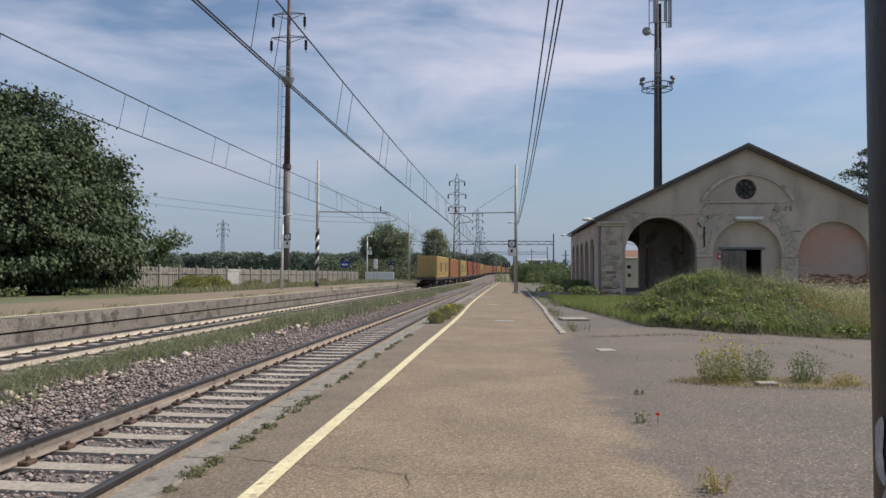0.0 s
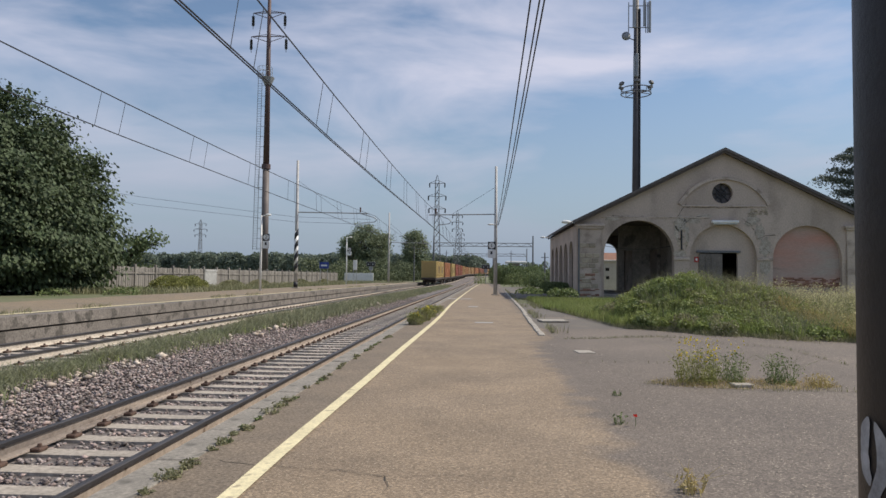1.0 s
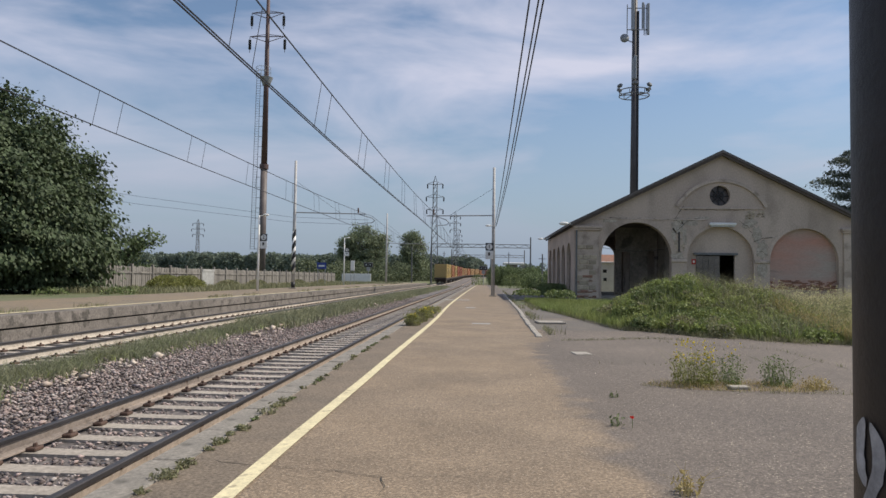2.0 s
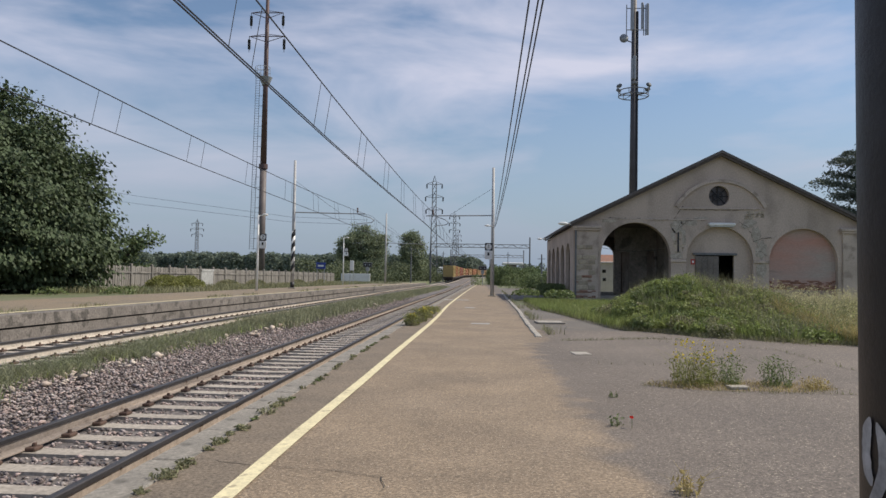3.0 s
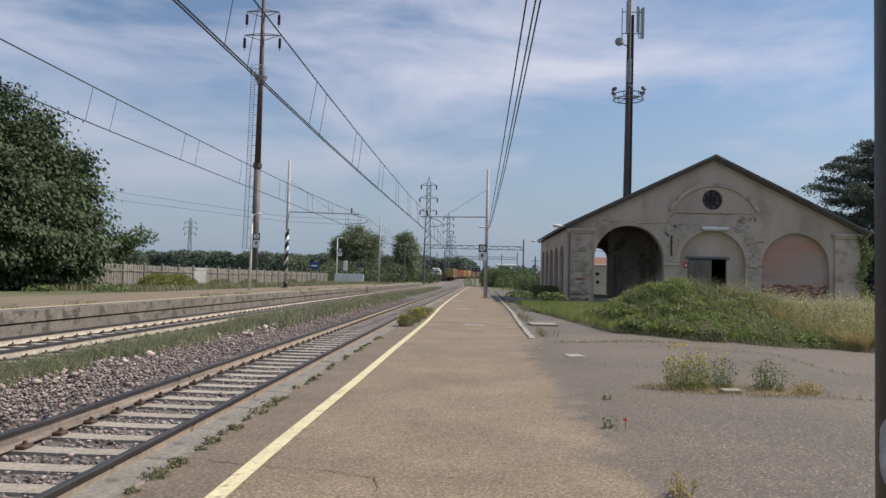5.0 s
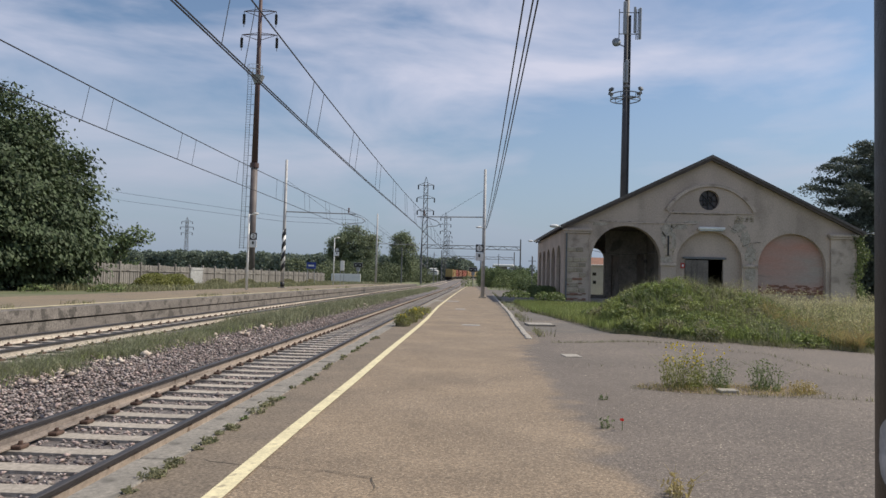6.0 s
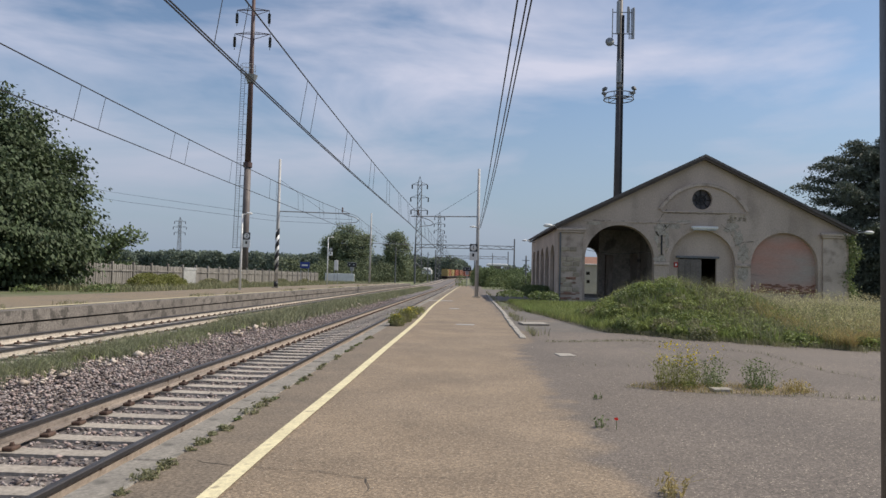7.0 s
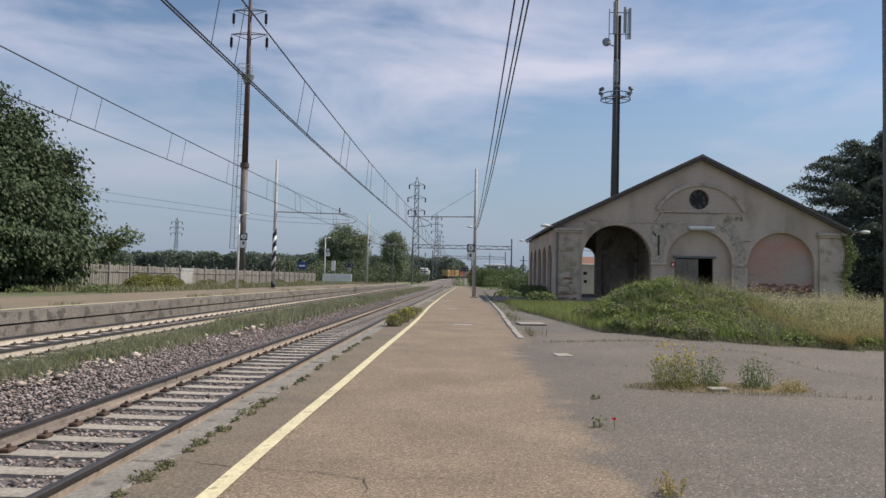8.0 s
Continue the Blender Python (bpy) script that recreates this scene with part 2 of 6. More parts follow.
def seam_material():
    """Brown platform dressing worn away to the grey yard asphalt along a ragged line."""
    m = bpy.data.materials.new("worn_seam")
    m.use_nodes = True
    n, l = m.node_tree.nodes, m.node_tree.links
    bsdf = n["Principled BSDF"]
    co = n.new("ShaderNodeTexCoord")

    def tex(s, d=5.0, rough=0.5):
        t = n.new("ShaderNodeTexNoise")
        t.inputs["Roughness"].default_value = rough
        t.inputs["Scale"].default_value, t.inputs["Detail"].default_value = s, d
        l.new(co.outputs["Object"], t.inputs["Vector"])
        return t.outputs["Fac"]

    def ranged(x, a, b, c=0.0, d=1.0):
        r = n.new("ShaderNodeMapRange")
        for k, v in zip(("From Min", "From Max", "To Min", "To Max"), (a, b, c, d)):
            r.inputs[k].default_value = v
        l.new(x, r.inputs["Value"])
        return r.outputs["Result"]

    def mixed(f, a, b, blend="MIX"):
        k = n.new("ShaderNodeMix")
        k.data_type, k.blend_type = "RGBA", blend
        for socket, v in (("Factor", f), ("A", a), ("B", b)):
            if isinstance(v, (tuple, float)):
                k.inputs[socket].default_value = (*v, 1) if isinstance(v, tuple) else v
            else:
                l.new(v, k.inputs[socket])
        return k.outputs["Result"]

    split = n.new("ShaderNodeSeparateXYZ")
    l.new(co.outputs["Object"], split.inputs["Vector"])
    add = n.new("ShaderNodeMath")
    add.operation = "ADD"
    l.new(split.outputs["X"], add.inputs[0])
    l.new(ranged(tex(1.6, 8.0), 0.2, 0.8, -0.45, 0.45), add.inputs[1])
    far = n.new("ShaderNodeMath")
    far.operation = "ADD"
    l.new(add.outputs["Value"], far.inputs[0])
    l.new(ranged(split.outputs["Y"], 14.0, 16.5, 0.0, -0.55), far.inputs[1])
    side = ranged(far.outputs["Value"], 0.95, 1.30)
    brown = mixed(ranged(tex(0.5), 0.3, 0.7), (0.250, 0.190, 0.128), (0.212, 0.165, 0.117))
    grey = mixed(ranged(tex(0.45), 0.3, 0.7), (0.170, 0.142, 0.117), (0.115, 0.097, 0.082))
    grain = tex(38.0, 9.0, 0.82)
    stain = ranged(tex(0.9, 9.0), 0.35, 0.65, 0.84, 1.10)
    ground_colour = mixed(1.0, mixed(side, brown, grey), stain, "MULTIPLY")
    pale = ranged(tex(60.0, 2.0), 0.63, 0.69)
    ground_colour = mixed(pale, ground_colour, (0.42, 0.36, 0.28))
    colour = mixed(1.0, ground_colour, ranged(grain, 0.34, 0.66, 0.45, 1.55), "MULTIPLY")
    for size, lo_v, hi_v in ((75.0, 0.72, 1.28), (28.0, 0.88, 1.12)):
        cell = n.new("ShaderNodeTexVoronoi")
        cell.inputs["Scale"].default_value = size
        l.new(co.outputs["Object"], cell.inputs["Vector"])
        one = n.new("ShaderNodeSeparateColor")
        l.new(cell.outputs["Color"], one.inputs["Color"])
        colour = mixed(1.0, colour, ranged(one.outputs["Red"], 0.0, 1.0, lo_v, hi_v), "MULTIPLY")
    l.new(colour, bsdf.inputs["Base Color"])
    bsdf.inputs["Roughness"].default_value = 0.85
    bump = n.new("ShaderNodeBump")
    bump.inputs["Strength"].default_value, bump.inputs["Distance"].default_value = 0.25, 0.01
    l.new(grain, bump.inputs["Height"])
    l.new(bump.outputs["Normal"], bsdf.inputs["Normal"])
    return m


M["seam"] = seam_material()
PAINT = dict(yellow=(0.47, 0.345, 0.135), orange=(0.40, 0.18, 0.085), red=(0.36, 0.115, 0.075), rust=(0.32, 0.14, 0.085), tan=(0.40, 0.25, 0.12), brown=(0.28, 0.12, 0.08))
for key, value in PAINT.items():
    M["box_" + key] = mat("container_" + key, value, tuple(v * 0.85 for v in value), 0.6, 12, rough=0.6, fine_amount=0.12, bump=0.1)


# ---- building helpers ----
def bend(y):
    """The line's gentle shift to the east as it runs north, and its curve beyond the station."""
    y = max(y, 0.0)
    curve = max(0.0, y - 262.0)
    return 2.9 * (1 - math.exp(-((y / 165.0) ** 2))) + 0.0011 * min(curve, 160.0) ** 2 + 0.352 * max(0.0, curve - 160.0)


def rise(y):
    """The tracks climb gently beyond the platforms."""
    return 0.0085 * 14.0 * math.log1p(math.exp((min(y, 480.0) - 100.0) / 14.0))


def stray(y):
    """How far the second track strays from running parallel."""
    return float(np.interp(y, [60, 84, 105, 122, 145, 160, 190, 237, 290], [0, -0.5, -0.15, 0.25, 0.65, 0.75, 0.65, 0.35, 0.1]))


def line_drift(y):
    """The platform's painted line was laid by hand and is not quite straight."""
    return float(np.interp(y, [5.5, 9, 13, 17, 20, 24, 28, 34], [0, 0.045, 0.065, 0.10, 0.12, 0.115, 0.06, 0]))


def lane_edge(y):
    """Where the platform ends against the lane, behind its kerb."""
    return 1.62 - 0.2 * min(1.0, max(0.0, (30.0 - y) / 13.6)) + 0.008 * max(0.0, y - 20.0)


def finish(name, bm, material, smooth=False):
    me = bpy.data.meshes.new(name)
    bm.to_mesh(me)
    bm.free()
    me.materials.append(material)
    if smooth:
        for p in me.polygons:
            p.use_smooth = True
    return me


def part(name, bm, material, parent=None, label="", smooth=False):
    ob = new(name, finish(name, bm, material, smooth))
    ob.parent = parent
    if label:
        ob["label"] = label
    return ob


def base(name, x, y, z, label, category, group="", kind=""):
    ob = new(name)
    ob.matrix_world = pose(x, y, z)
    return tagged(ob, label, category, group, kind)


def box(bm, x0, x1, y0, y1, z0, z1, bevel=0.0):
    r = bmesh.ops.create_cube(bm, size=1.0, matrix=Matrix.Translation(((x0 + x1) / 2, (y0 + y1) / 2, (z0 + z1) / 2)) @ Matrix.Diagonal((abs(x1 - x0), abs(y1 - y0), abs(z1 - z0), 1)))
    if bevel:
        es = {e for v in r["verts"] for e in v.link_edges}
        bmesh.ops.bevel(bm, geom=list(es), offset=bevel, segments=1, affect="EDGES")
    return bm


def rod(bm, a, b, r0, r1=None, n=8):
    a, b = Vector(a), Vector(b)
    d = b - a
    m = Matrix.Translation((a + b) / 2) @ d.to_track_quat("Z", "Y").to_matrix().to_4x4()
    bmesh.ops.create_cone(bm, cap_ends=True, segments=n, radius1=r0, radius2=r0 if r1 is None else r1, depth=d.length, matrix=m)
    return bm


def chain(bm, pts, r, n=6):
    for a, b in zip(pts, pts[1:]):
        rod(bm, a, b, r, r, n)
    return bm


def B():
    return bmesh.new()


def pydata(name, verts, faces, material, parent=None, smooth=False):
    me = bpy.data.meshes.new(name)
    me.from_pydata(verts, [], faces)
    me.materials.append(material)
    if smooth:
        for p in me.polygons:
            p.use_smooth = True
    ob = new(name, me)
    ob.parent = parent
    return ob


def bulk(name, verts, loops, sides, material, parent=None):
    """A mesh from numpy arrays, all faces with the same number of sides."""
    me = bpy.data.meshes.new(name)
    n = len(loops) // sides
    me.vertices.add(len(verts))
    me.vertices.foreach_set("co", np.asarray(verts, np.float32).ravel())
    me.loops.add(len(loops))
    me.loops.foreach_set("vertex_index", np.asarray(loops, np.int32))
    me.polygons.add(n)
    me.polygons.foreach_set("loop_start", np.arange(0, n * sides, sides, dtype=np.int32))
    me.polygons.foreach_set("loop_total", np.full(n, sides, np.int32))
    me.update(calc_edges=True)
    me.materials.append(material)
    ob = new(name, me)
    ob.parent = parent
    return ob


def leaves(name, centres, size, material, parent=None, droop=0.3, long=1.7, out=None):
    """One bent rhombic leaf at each centre, turned at random."""
    c = np.asarray(centres, float)
    n = len(c)
    d = rng.normal(size=(n, 3))
    d[:, 2] -= droop
    if out is not None:
        d = d * 0.38 + out * 0.7 + np.array([0, 0, -0.65])
    d /= np.linalg.norm(d, axis=1)[:, None]
    s = np.cross(d, rng.normal(size=(n, 3)) if out is None else np.array([0, 0, 1.0]) + 0.35 * rng.normal(size=(n, 3)))
    s /= np.linalg.norm(s, axis=1)[:, None]
    up = np.cross(d, s)
    k = (size * rng.uniform(0.6, 1.3, n))[:, None]
    v = np.stack([c - d * k * long / 2, c + s * k / 2 + up * k * 0.12, c + d * k * long / 2, c - s * k / 2 + up * k * 0.12], 1).reshape(-1, 3)
    return bulk(name, v, np.arange(4 * n), 4, material, parent)


def blades(name, roots, height, width, material, parent=None, lean=0.35):
    """A bent two-piece blade of grass at each root."""
    p = np.asarray(roots, float)
    n = len(p)
    h = (height * rng.uniform(0.45, 1.25, n))[:, None]
    a = rng.uniform(0, 2 * np.pi, n)
    side = np.stack([np.cos(a), np.sin(a), 0 * a], 1) * width / 2
    b = rng.uniform(0, 2 * np.pi, n)
    tilt = np.stack([np.cos(b), np.sin(b), 0 * b], 1) * (rng.uniform(0.1, 1, n)[:, None] * lean)
    up = np.array([[0, 0, 1.0]])
    mid, tip = p + (up + tilt * 0.5) * h * 0.55, p + (up + tilt * 1.6) * h
    v = np.stack([p - side, p + side, mid + side * 0.8, mid - side * 0.8, tip], 1).reshape(-1, 3)
    i = np.arange(n)[:, None] * 5
    tri = np.concatenate([i + 0, i + 1, i + 2, i + 0, i + 2, i + 3, i + 3, i + 2, i + 4], 1).ravel()
    return bulk(name, v, tri, 3, material, parent)


ROCK_V = np.array([(0, 0, 1), (0.9, 0, 0.3), (0.25, 0.9, 0.25), (-0.8, 0.45, 0.3), (-0.7, -0.6, 0.2), (0.3, -0.85, 0.3), (0, 0, -0.7)])
ROCK_F = np.array([(0, 1, 2), (0, 2, 3), (0, 3, 4), (0, 4, 5), (0, 5, 1), (6, 2, 1), (6, 3, 2), (6, 4, 3), (6, 5, 4), (6, 1, 5)])


def rocks(name, centres, size, material, parent=None):
    """An angular stone at each centre."""
    c = np.asarray(centres, float)
    n = len(c)
    a = rng.uniform(0, 2 * np.pi, n)
    v = ROCK_V[None] * rng.uniform(0.45, 1.35, (n, 7, 3))
    x, y = v[..., 0] * np.cos(a)[:, None] - v[..., 1] * np.sin(a)[:, None], v[..., 0] * np.sin(a)[:, None] + v[..., 1] * np.cos(a)[:, None]
    tip = rng.uniform(-0.6, 0.6, (n, 1))
    z = v[..., 2] * 0.62 + x * tip
    k = (np.asarray(size) * np.exp(rng.normal(0, 0.3, n)))[:, None, None]
    v = np.stack([x, y, z], -1) * k + c[:, None]
    f = ROCK_F[None] + (np.arange(n) * 7)[:, None, None]
    return bulk(name, v.reshape(-1, 3), f.ravel(), 3, material, parent)


def strip(name, x0, x1, z0, z1, y0, y1, material, step=4.0, parent=None, label="", thick=0.0):
    """A band along the line between two offsets, following its curve; with thick it gets sides and an underside."""
    ys = np.linspace(y0, y1, max(2, int((y1 - y0) / step) + 1))
    prof = [(x0, z0), (x1, z1)] + ([(x1, z1 - thick), (x0, z0 - thick)] if thick else [])
    k = len(prof)
    v = [((x(y) if callable(x) else x) + bend(y), y, z) for y in ys for x, z in prof]
    f = []
    for i in range(len(ys) - 1):
        for j in range(k if thick else 1):
            a, b = i * k + j, i * k + (j + 1) % k
            f.append((a, b, b + k, a + k))
    if thick:
        f += [tuple(range(k))[::-1], tuple(range((len(ys) - 1) * k, len(ys) * k))]
    ob = pydata(name, v, f, material, parent)
    if label:
        ob["label"] = label
    return ob


def extrude(name, prof, y0, y1, material, step=4.0, parent=None, label="", closed=True, second=False):
    """A closed profile of (x, z) drawn along the line."""
    ys = np.linspace(y0, y1, max(2, int((y1 - y0) / step) + 1))
    k = len(prof)
    v = [(x + bend(y) + (stray(y) if second else 0.0), y, z + rise(y) * float(np.interp(x, [-16.5, -13.5, -2.0, 1.4], [0, 1, 1, 0]))) for y in ys for x, z in prof]
    f = [(i * k + j, i * k + (j + 1) % k, (i + 1) * k + (j + 1) % k, (i + 1) * k + j) for i in range(len(ys) - 1) for j in range(k if closed else k - 1)]
    if closed:
        f += [tuple(range(k))[::-1], tuple(range((len(ys) - 1) * k, len(ys) * k))]
    ob = pydata(name, v, f, material, parent)
    if label:
        ob["label"] = label
    return ob


# ---- ground and railway formation ----
TRACK_1, TRACK_2, RAIL_Z, RAIL_2_Z = -3.80, -9.20, -0.25, -0.12
GROUND = [(-2600, -0.2), (-300, -0.1), (-60, 0.0), (-27, 0.15), (-16.6, 0.25), (-16.0, -0.45), (-11.0, -0.45), (-8.0, -0.45), (-7.0, -0.42), (-6.0, -0.50), (-5.2, -0.58), (-2.3, -0.60), (-2.2, -0.4), (1.5, -0.10), (1.8, -0.09), (30, -0.09), (300, -0.1), (2600, -0.2)]
extrude("ground", GROUND, -60, 2600, M["soil"], 10, closed=False)
tagged(bpy.data.objects["ground"], "flat green-brown soil with weeds", "ground", kind="structure")
tagged(extrude("track_bed", [(-11.0, -0.37), (-7.7, -0.35), (-7.1, -0.32), (-6.3, -0.40), (-5.5, -0.47), (-2.39, -0.47)], -30, 700, M["bed"], 5, closed=False), "grey-brown crushed stone railway bed", "ballast", kind="structure")


def platform_near():
    p = base("platform_near", 0, 0, 0, "brown worn asphalt station platform with concrete kerb", "platform", kind="structure")
    strip("surface", -2.08, lambda y: 1.80 if y < 16.3 else lane_edge(y), 0, 0, -12, 150, M["seam"], 0.5, p, thick=0.5)
    strip("edge_band", -2.06, lambda y: -1.575 + line_drift(y), 0.006, 0.006, -12, 150, M["edge_asphalt"], 1, p, "darker asphalt behind the kerb")
    strip("yellow_line", lambda y: -1.575 + line_drift(y), lambda y: -1.45 + line_drift(y), 0.012, 0.012, -12, 146, M["yellow"], 1, p, "worn pale yellow safety line")
    return p


def kerb_stones(p, x0, x1, z1, z0, y0, y1, length, name="kerb_stone", jitter=0.008):
    """Single kerb stones laid end to end."""
    bm = box(B(), x0, x1, 0, length - 0.012, z0, z1, 0.012)
    me = finish(name, bm, M["kerb"])
    y = y0
    while y < y1:
        ob = new(name, me)
        ob.parent = p
        ob.matrix_local = pose(bend(y) + random.uniform(-jitter, jitter), y, random.uniform(-jitter, jitter), 0, 0, -math.degrees(math.atan(bend(y + 1) - bend(y))))
        y += length


def track(name, x, y0, y1, label, top):
    t = base(name, 0, 0, 0, label, "railway track", kind="structure")
    for s in (-1, 1):
        c = x + s * 0.7535
        web = [(c - 0.07, top - 0.17), (c + 0.07, top - 0.17), (c + 0.07, top - 0.155), (c + 0.012, top - 0.13), (c + 0.012, top - 0.045), (c - 0.012, top - 0.045), (c - 0.012, top - 0.13), (c - 0.07, top - 0.155)]
        extrude("rail", web, y0, y1, M["rail_rust"] if x > -5 else M["rail_dusty"], 3, t, "rusty web and foot of a rail" if x > -5 else "pale dusty web and foot of a rail", second=x < -5)
        head = [(c - 0.036, top - 0.045), (c + 0.036, top - 0.045), (c + 0.036, top - 0.008), (c + 0.026, top), (c - 0.026, top), (c - 0.036, top - 0.008)]
        extrude("rail_head", head, y0, y1, M["rail_top"], 3, t, "dark worn rail head", second=x < -5)
    return t


def sleepers(t, x, y0, count, first, top):
    """Concrete sleepers with their rail clips, the first ones singly and the rest joined."""
    bm = B()
    for s in (-1, 1):
        v = [bm.verts.new(p) for p in ((0, -0.13, 0), (s * 1.25, -0.14, 0.02), (s * 1.25, 0.14, 0.02), (0, 0.13, 0), (0, -0.11, 0.155), (s * 1.25, -0.125, 0.17), (s * 1.25, 0.125, 0.17), (0, 0.11, 0.155))]
        for f in ((4, 5, 6, 7), (0, 1, 5, 4), (1, 2, 6, 5), (2, 3, 7, 6)):
            bm.faces.new([v[i] for i in (f if s > 0 else f[::-1])])
    bmesh.ops.remove_doubles(bm, verts=bm.verts, dist=0.001)
    me = finish("sleeper", bm, M["sleeper"])
    cm = B()
    for s in (-1, 1):
        for k in (-1, 1):
            box(cm, s * 0.7535 + k * 0.115 - 0.055, s * 0.7535 + k * 0.115 + 0.055, -0.075, 0.075, 0.165, 0.205, 0.01)
            rod(cm, (s * 0.7535 + k * 0.12, 0, 0.2), (s * 0.7535 + k * 0.12, 0, 0.24), 0.025, 0.02, 6)
    clips = finish("rail_clip", cm, M["clip"])
    far_s, far_c = B(), B()
    for i in range(count):
        y = y0 + 0.6 * i
        m = pose(x + bend(y) + (stray(y) if x < -5 else 0.0), y, top - 0.345 + rise(y), 0, 0, random.uniform(-0.4, 0.4))
        if i < first:
            for d, n in ((me, "sleeper"), (clips, "rail_clip")):
                ob = new(n, d)
                ob.parent = t
                ob.matrix_local = m
        else:
            for d, target in ((me, far_s), (clips, far_c)):
                k = len(target.verts)
                target.from_mesh(d)
                target.verts.ensure_lookup_table()
                for v in target.verts[k:]:
                    v.co = m @ v.co
    part("far_sleepers", far_s, M["sleeper"], t)["kind"] = "stuff"
    part("far_clips", far_c, M["clip"], t)["kind"] = "stuff"


near_platform = platform_near()
track_one = track("track_near", TRACK_1, -20, 700, "railway track with rusty rails on concrete sleepers", RAIL_Z)
sleepers(track_one, TRACK_1, 3.77 - 0.6 * 12, 232, 82, RAIL_Z)
track_two = track("track_far", TRACK_2, -20, 700, "second railway track beyond the weedy strip", RAIL_2_Z)
sleepers(track_two, TRACK_2, 9.0 - 0.6 * 20, 210, 90, RAIL_2_Z)


BED_X, BED_Z = [-11.0, -7.7, -7.1, -6.3, -5.5, -2.4], [-0.36, -0.34, -0.31, -0.38, -0.455, -0.455]


def ballast():
    def scatter(n, power, x0, x1):
        y = np.where(rng.random(n) < 0.06, rng.uniform(-3, 3.4, n), 3.4 + 58 * rng.random(n) ** power)
        x = rng.uniform(x0, x1, n)
        z = np.interp(x, BED_X, BED_Z) + rng.uniform(-0.02, 0.015, n)
        ok = np.ones(n, bool)
        for c in (TRACK_1, TRACK_2):
            for s in (-1, 1):
                ok &= np.abs(x - c - s * 0.7535) > 0.095
        for c, y0 in ((TRACK_1, 3.77), (TRACK_2, 9.0)):
            ok &= ~((np.abs(x - c) < 1.28) & (np.abs((y - y0 + 0.3) % 0.6 - 0.3) < 0.135))
        return np.stack([x + 2.9 * (1 - np.exp(-((y / 165) ** 2))), y, z], 1)[ok]

    for name, material, n in (("ballast_stones", "stone", 32000), ("pink_ballast_stones", "stone_pink", 20000), ("pale_ballast_stones", "stone_pale", 5000)):
        tagged(rocks(name, scatter(n, 2.0, -10.8, -2.42), 0.027, M[material]), "grey-brown crushed stones of the railway bed", "ballast", kind="stuff")
    for name, material, n in (("shoulder_stones", "stone", 13000), ("pink_shoulder_stones", "stone_pink", 9000), ("pale_shoulder_stones", "stone_pale", 2400)):
        y = 4 + 50 * rng.random(n) ** 1.8
        x = rng.normal(-6.1, 0.5, n).clip(-7.3, -5.1)
        p = np.stack([x, y, np.interp(x, BED_X, BED_Z) + rng.uniform(0, 0.06, n)], 1)
        tagged(rocks(name, p, 0.031, M[material]), "heaped crushed stones between the tracks", "ballast", kind="stuff")
    n = 330
    y = 8 + 55 * rng.random(n) ** 1.25
    p = np.stack([rng.normal(-6.55, 0.26, n).clip(-7.1, -5.9) + 2.9 * (1 - np.exp(-((y / 165) ** 2))), y, np.full(n, -0.30)], 1)
    tagged(rocks("rubble_heap", p, 0.035 + 0.10 * rng.random(n) ** 3, M["rubble"]), "pale broken stones and bricks along the weeds", "rubble", kind="stuff")


ballast()


# ---- far platform, fence ----
def platform_far():
    p = base("platform_far", 0, 0, 0, "sandy brown platform with a pale coping beyond the tracks", "platform", kind="structure")
    strip("surface", -16.6, -11.25, 0.33, 0.335, -10, 130, M["platform"], 3, p, thick=0.6)
    strip("coping", -11.40, -10.90, 0.345, 0.345, -10, 130, M["riser"], 3, p, "weathered stone coping", thick=0.29)
    strip("riser", -11.20, -10.93, 0.005, 0.005, -10, 130, M["riser"], 3, p, "stained concrete platform wall", thick=0.6)
    # black strip that paints the shade in the gap below the coping
    strip("recess", -11.25, -11.08, 0.045, 0.045, -10, 130, M["black"], 3, p, thick=0.034)
    strip("yellow_line", -11.62, -11.41, 0.355, 0.355, -10, 126, M["yellow"], 2, p, "faded yellow line")


platform_far()


def fence():
    f = base("fence", -24.0, 0, 0.05, "weathered grey concrete picket fence with posts", "fence")
    post = finish("post", box(B(), -0.09, 0.09, -0.08, 0.08, 0, 1.98, 0.02), M["fence"])
    slat = finish("slat", box(B(), -0.03, 0.03, -0.12, 0.12, 0.05, 1.80, 0.015), M["fence"])
    rail = finish("fence_rail", box(B(), 0.035, 0.09, -1.4, 1.4, 0, 0.12, 0.01), M["fence"])
    y = 40.35
    n = 0
    while y < 112:
        ob = new("post", post)
        ob.parent = f
        ob.matrix_local = pose(0.05, y, 0, random.uniform(-1, 1), 0, 0)
        for z in (0.3, 1.3):
            ob = new("fence_rail", rail)
            ob.parent = f
            ob.matrix_local = pose(0, y + 1.475, z)
        for k in range(10):
            if n > 290:
                break
            n += 1
            ob = new("slat", slat)
            ob.parent = f
            ob.matrix_local = pose(random.uniform(-0.01, 0.01), y + 0.18 + k * 0.288, random.uniform(-0.05, 0.03))
        else:
            y += 2.95
            continue
        bm = B()
        for k in range(10):
            box(bm, -0.03, 0.03, y + 0.07 + k * 0.288, y + 0.31 + k * 0.288, 0.05, 1.80)
        part("panel", bm, M["fence"], f)
        y += 2.95


fence()


# ---- kerbs of the near platform ----
kerb_stones(near_platform, -2.38, -2.085, -0.004, -0.55, -4.0, 70.0, 1.0)
strip("far_kerb", -2.38, -2.085, -0.004, -0.004, 70.0, 150.0, M["kerb"], 4, near_platform, thick=0.5)


# ---- goods shed ----
SH_Y0, SH_Y1, SH_C, SH_HALF = 45.0, 62.0, 15.75, 9.4
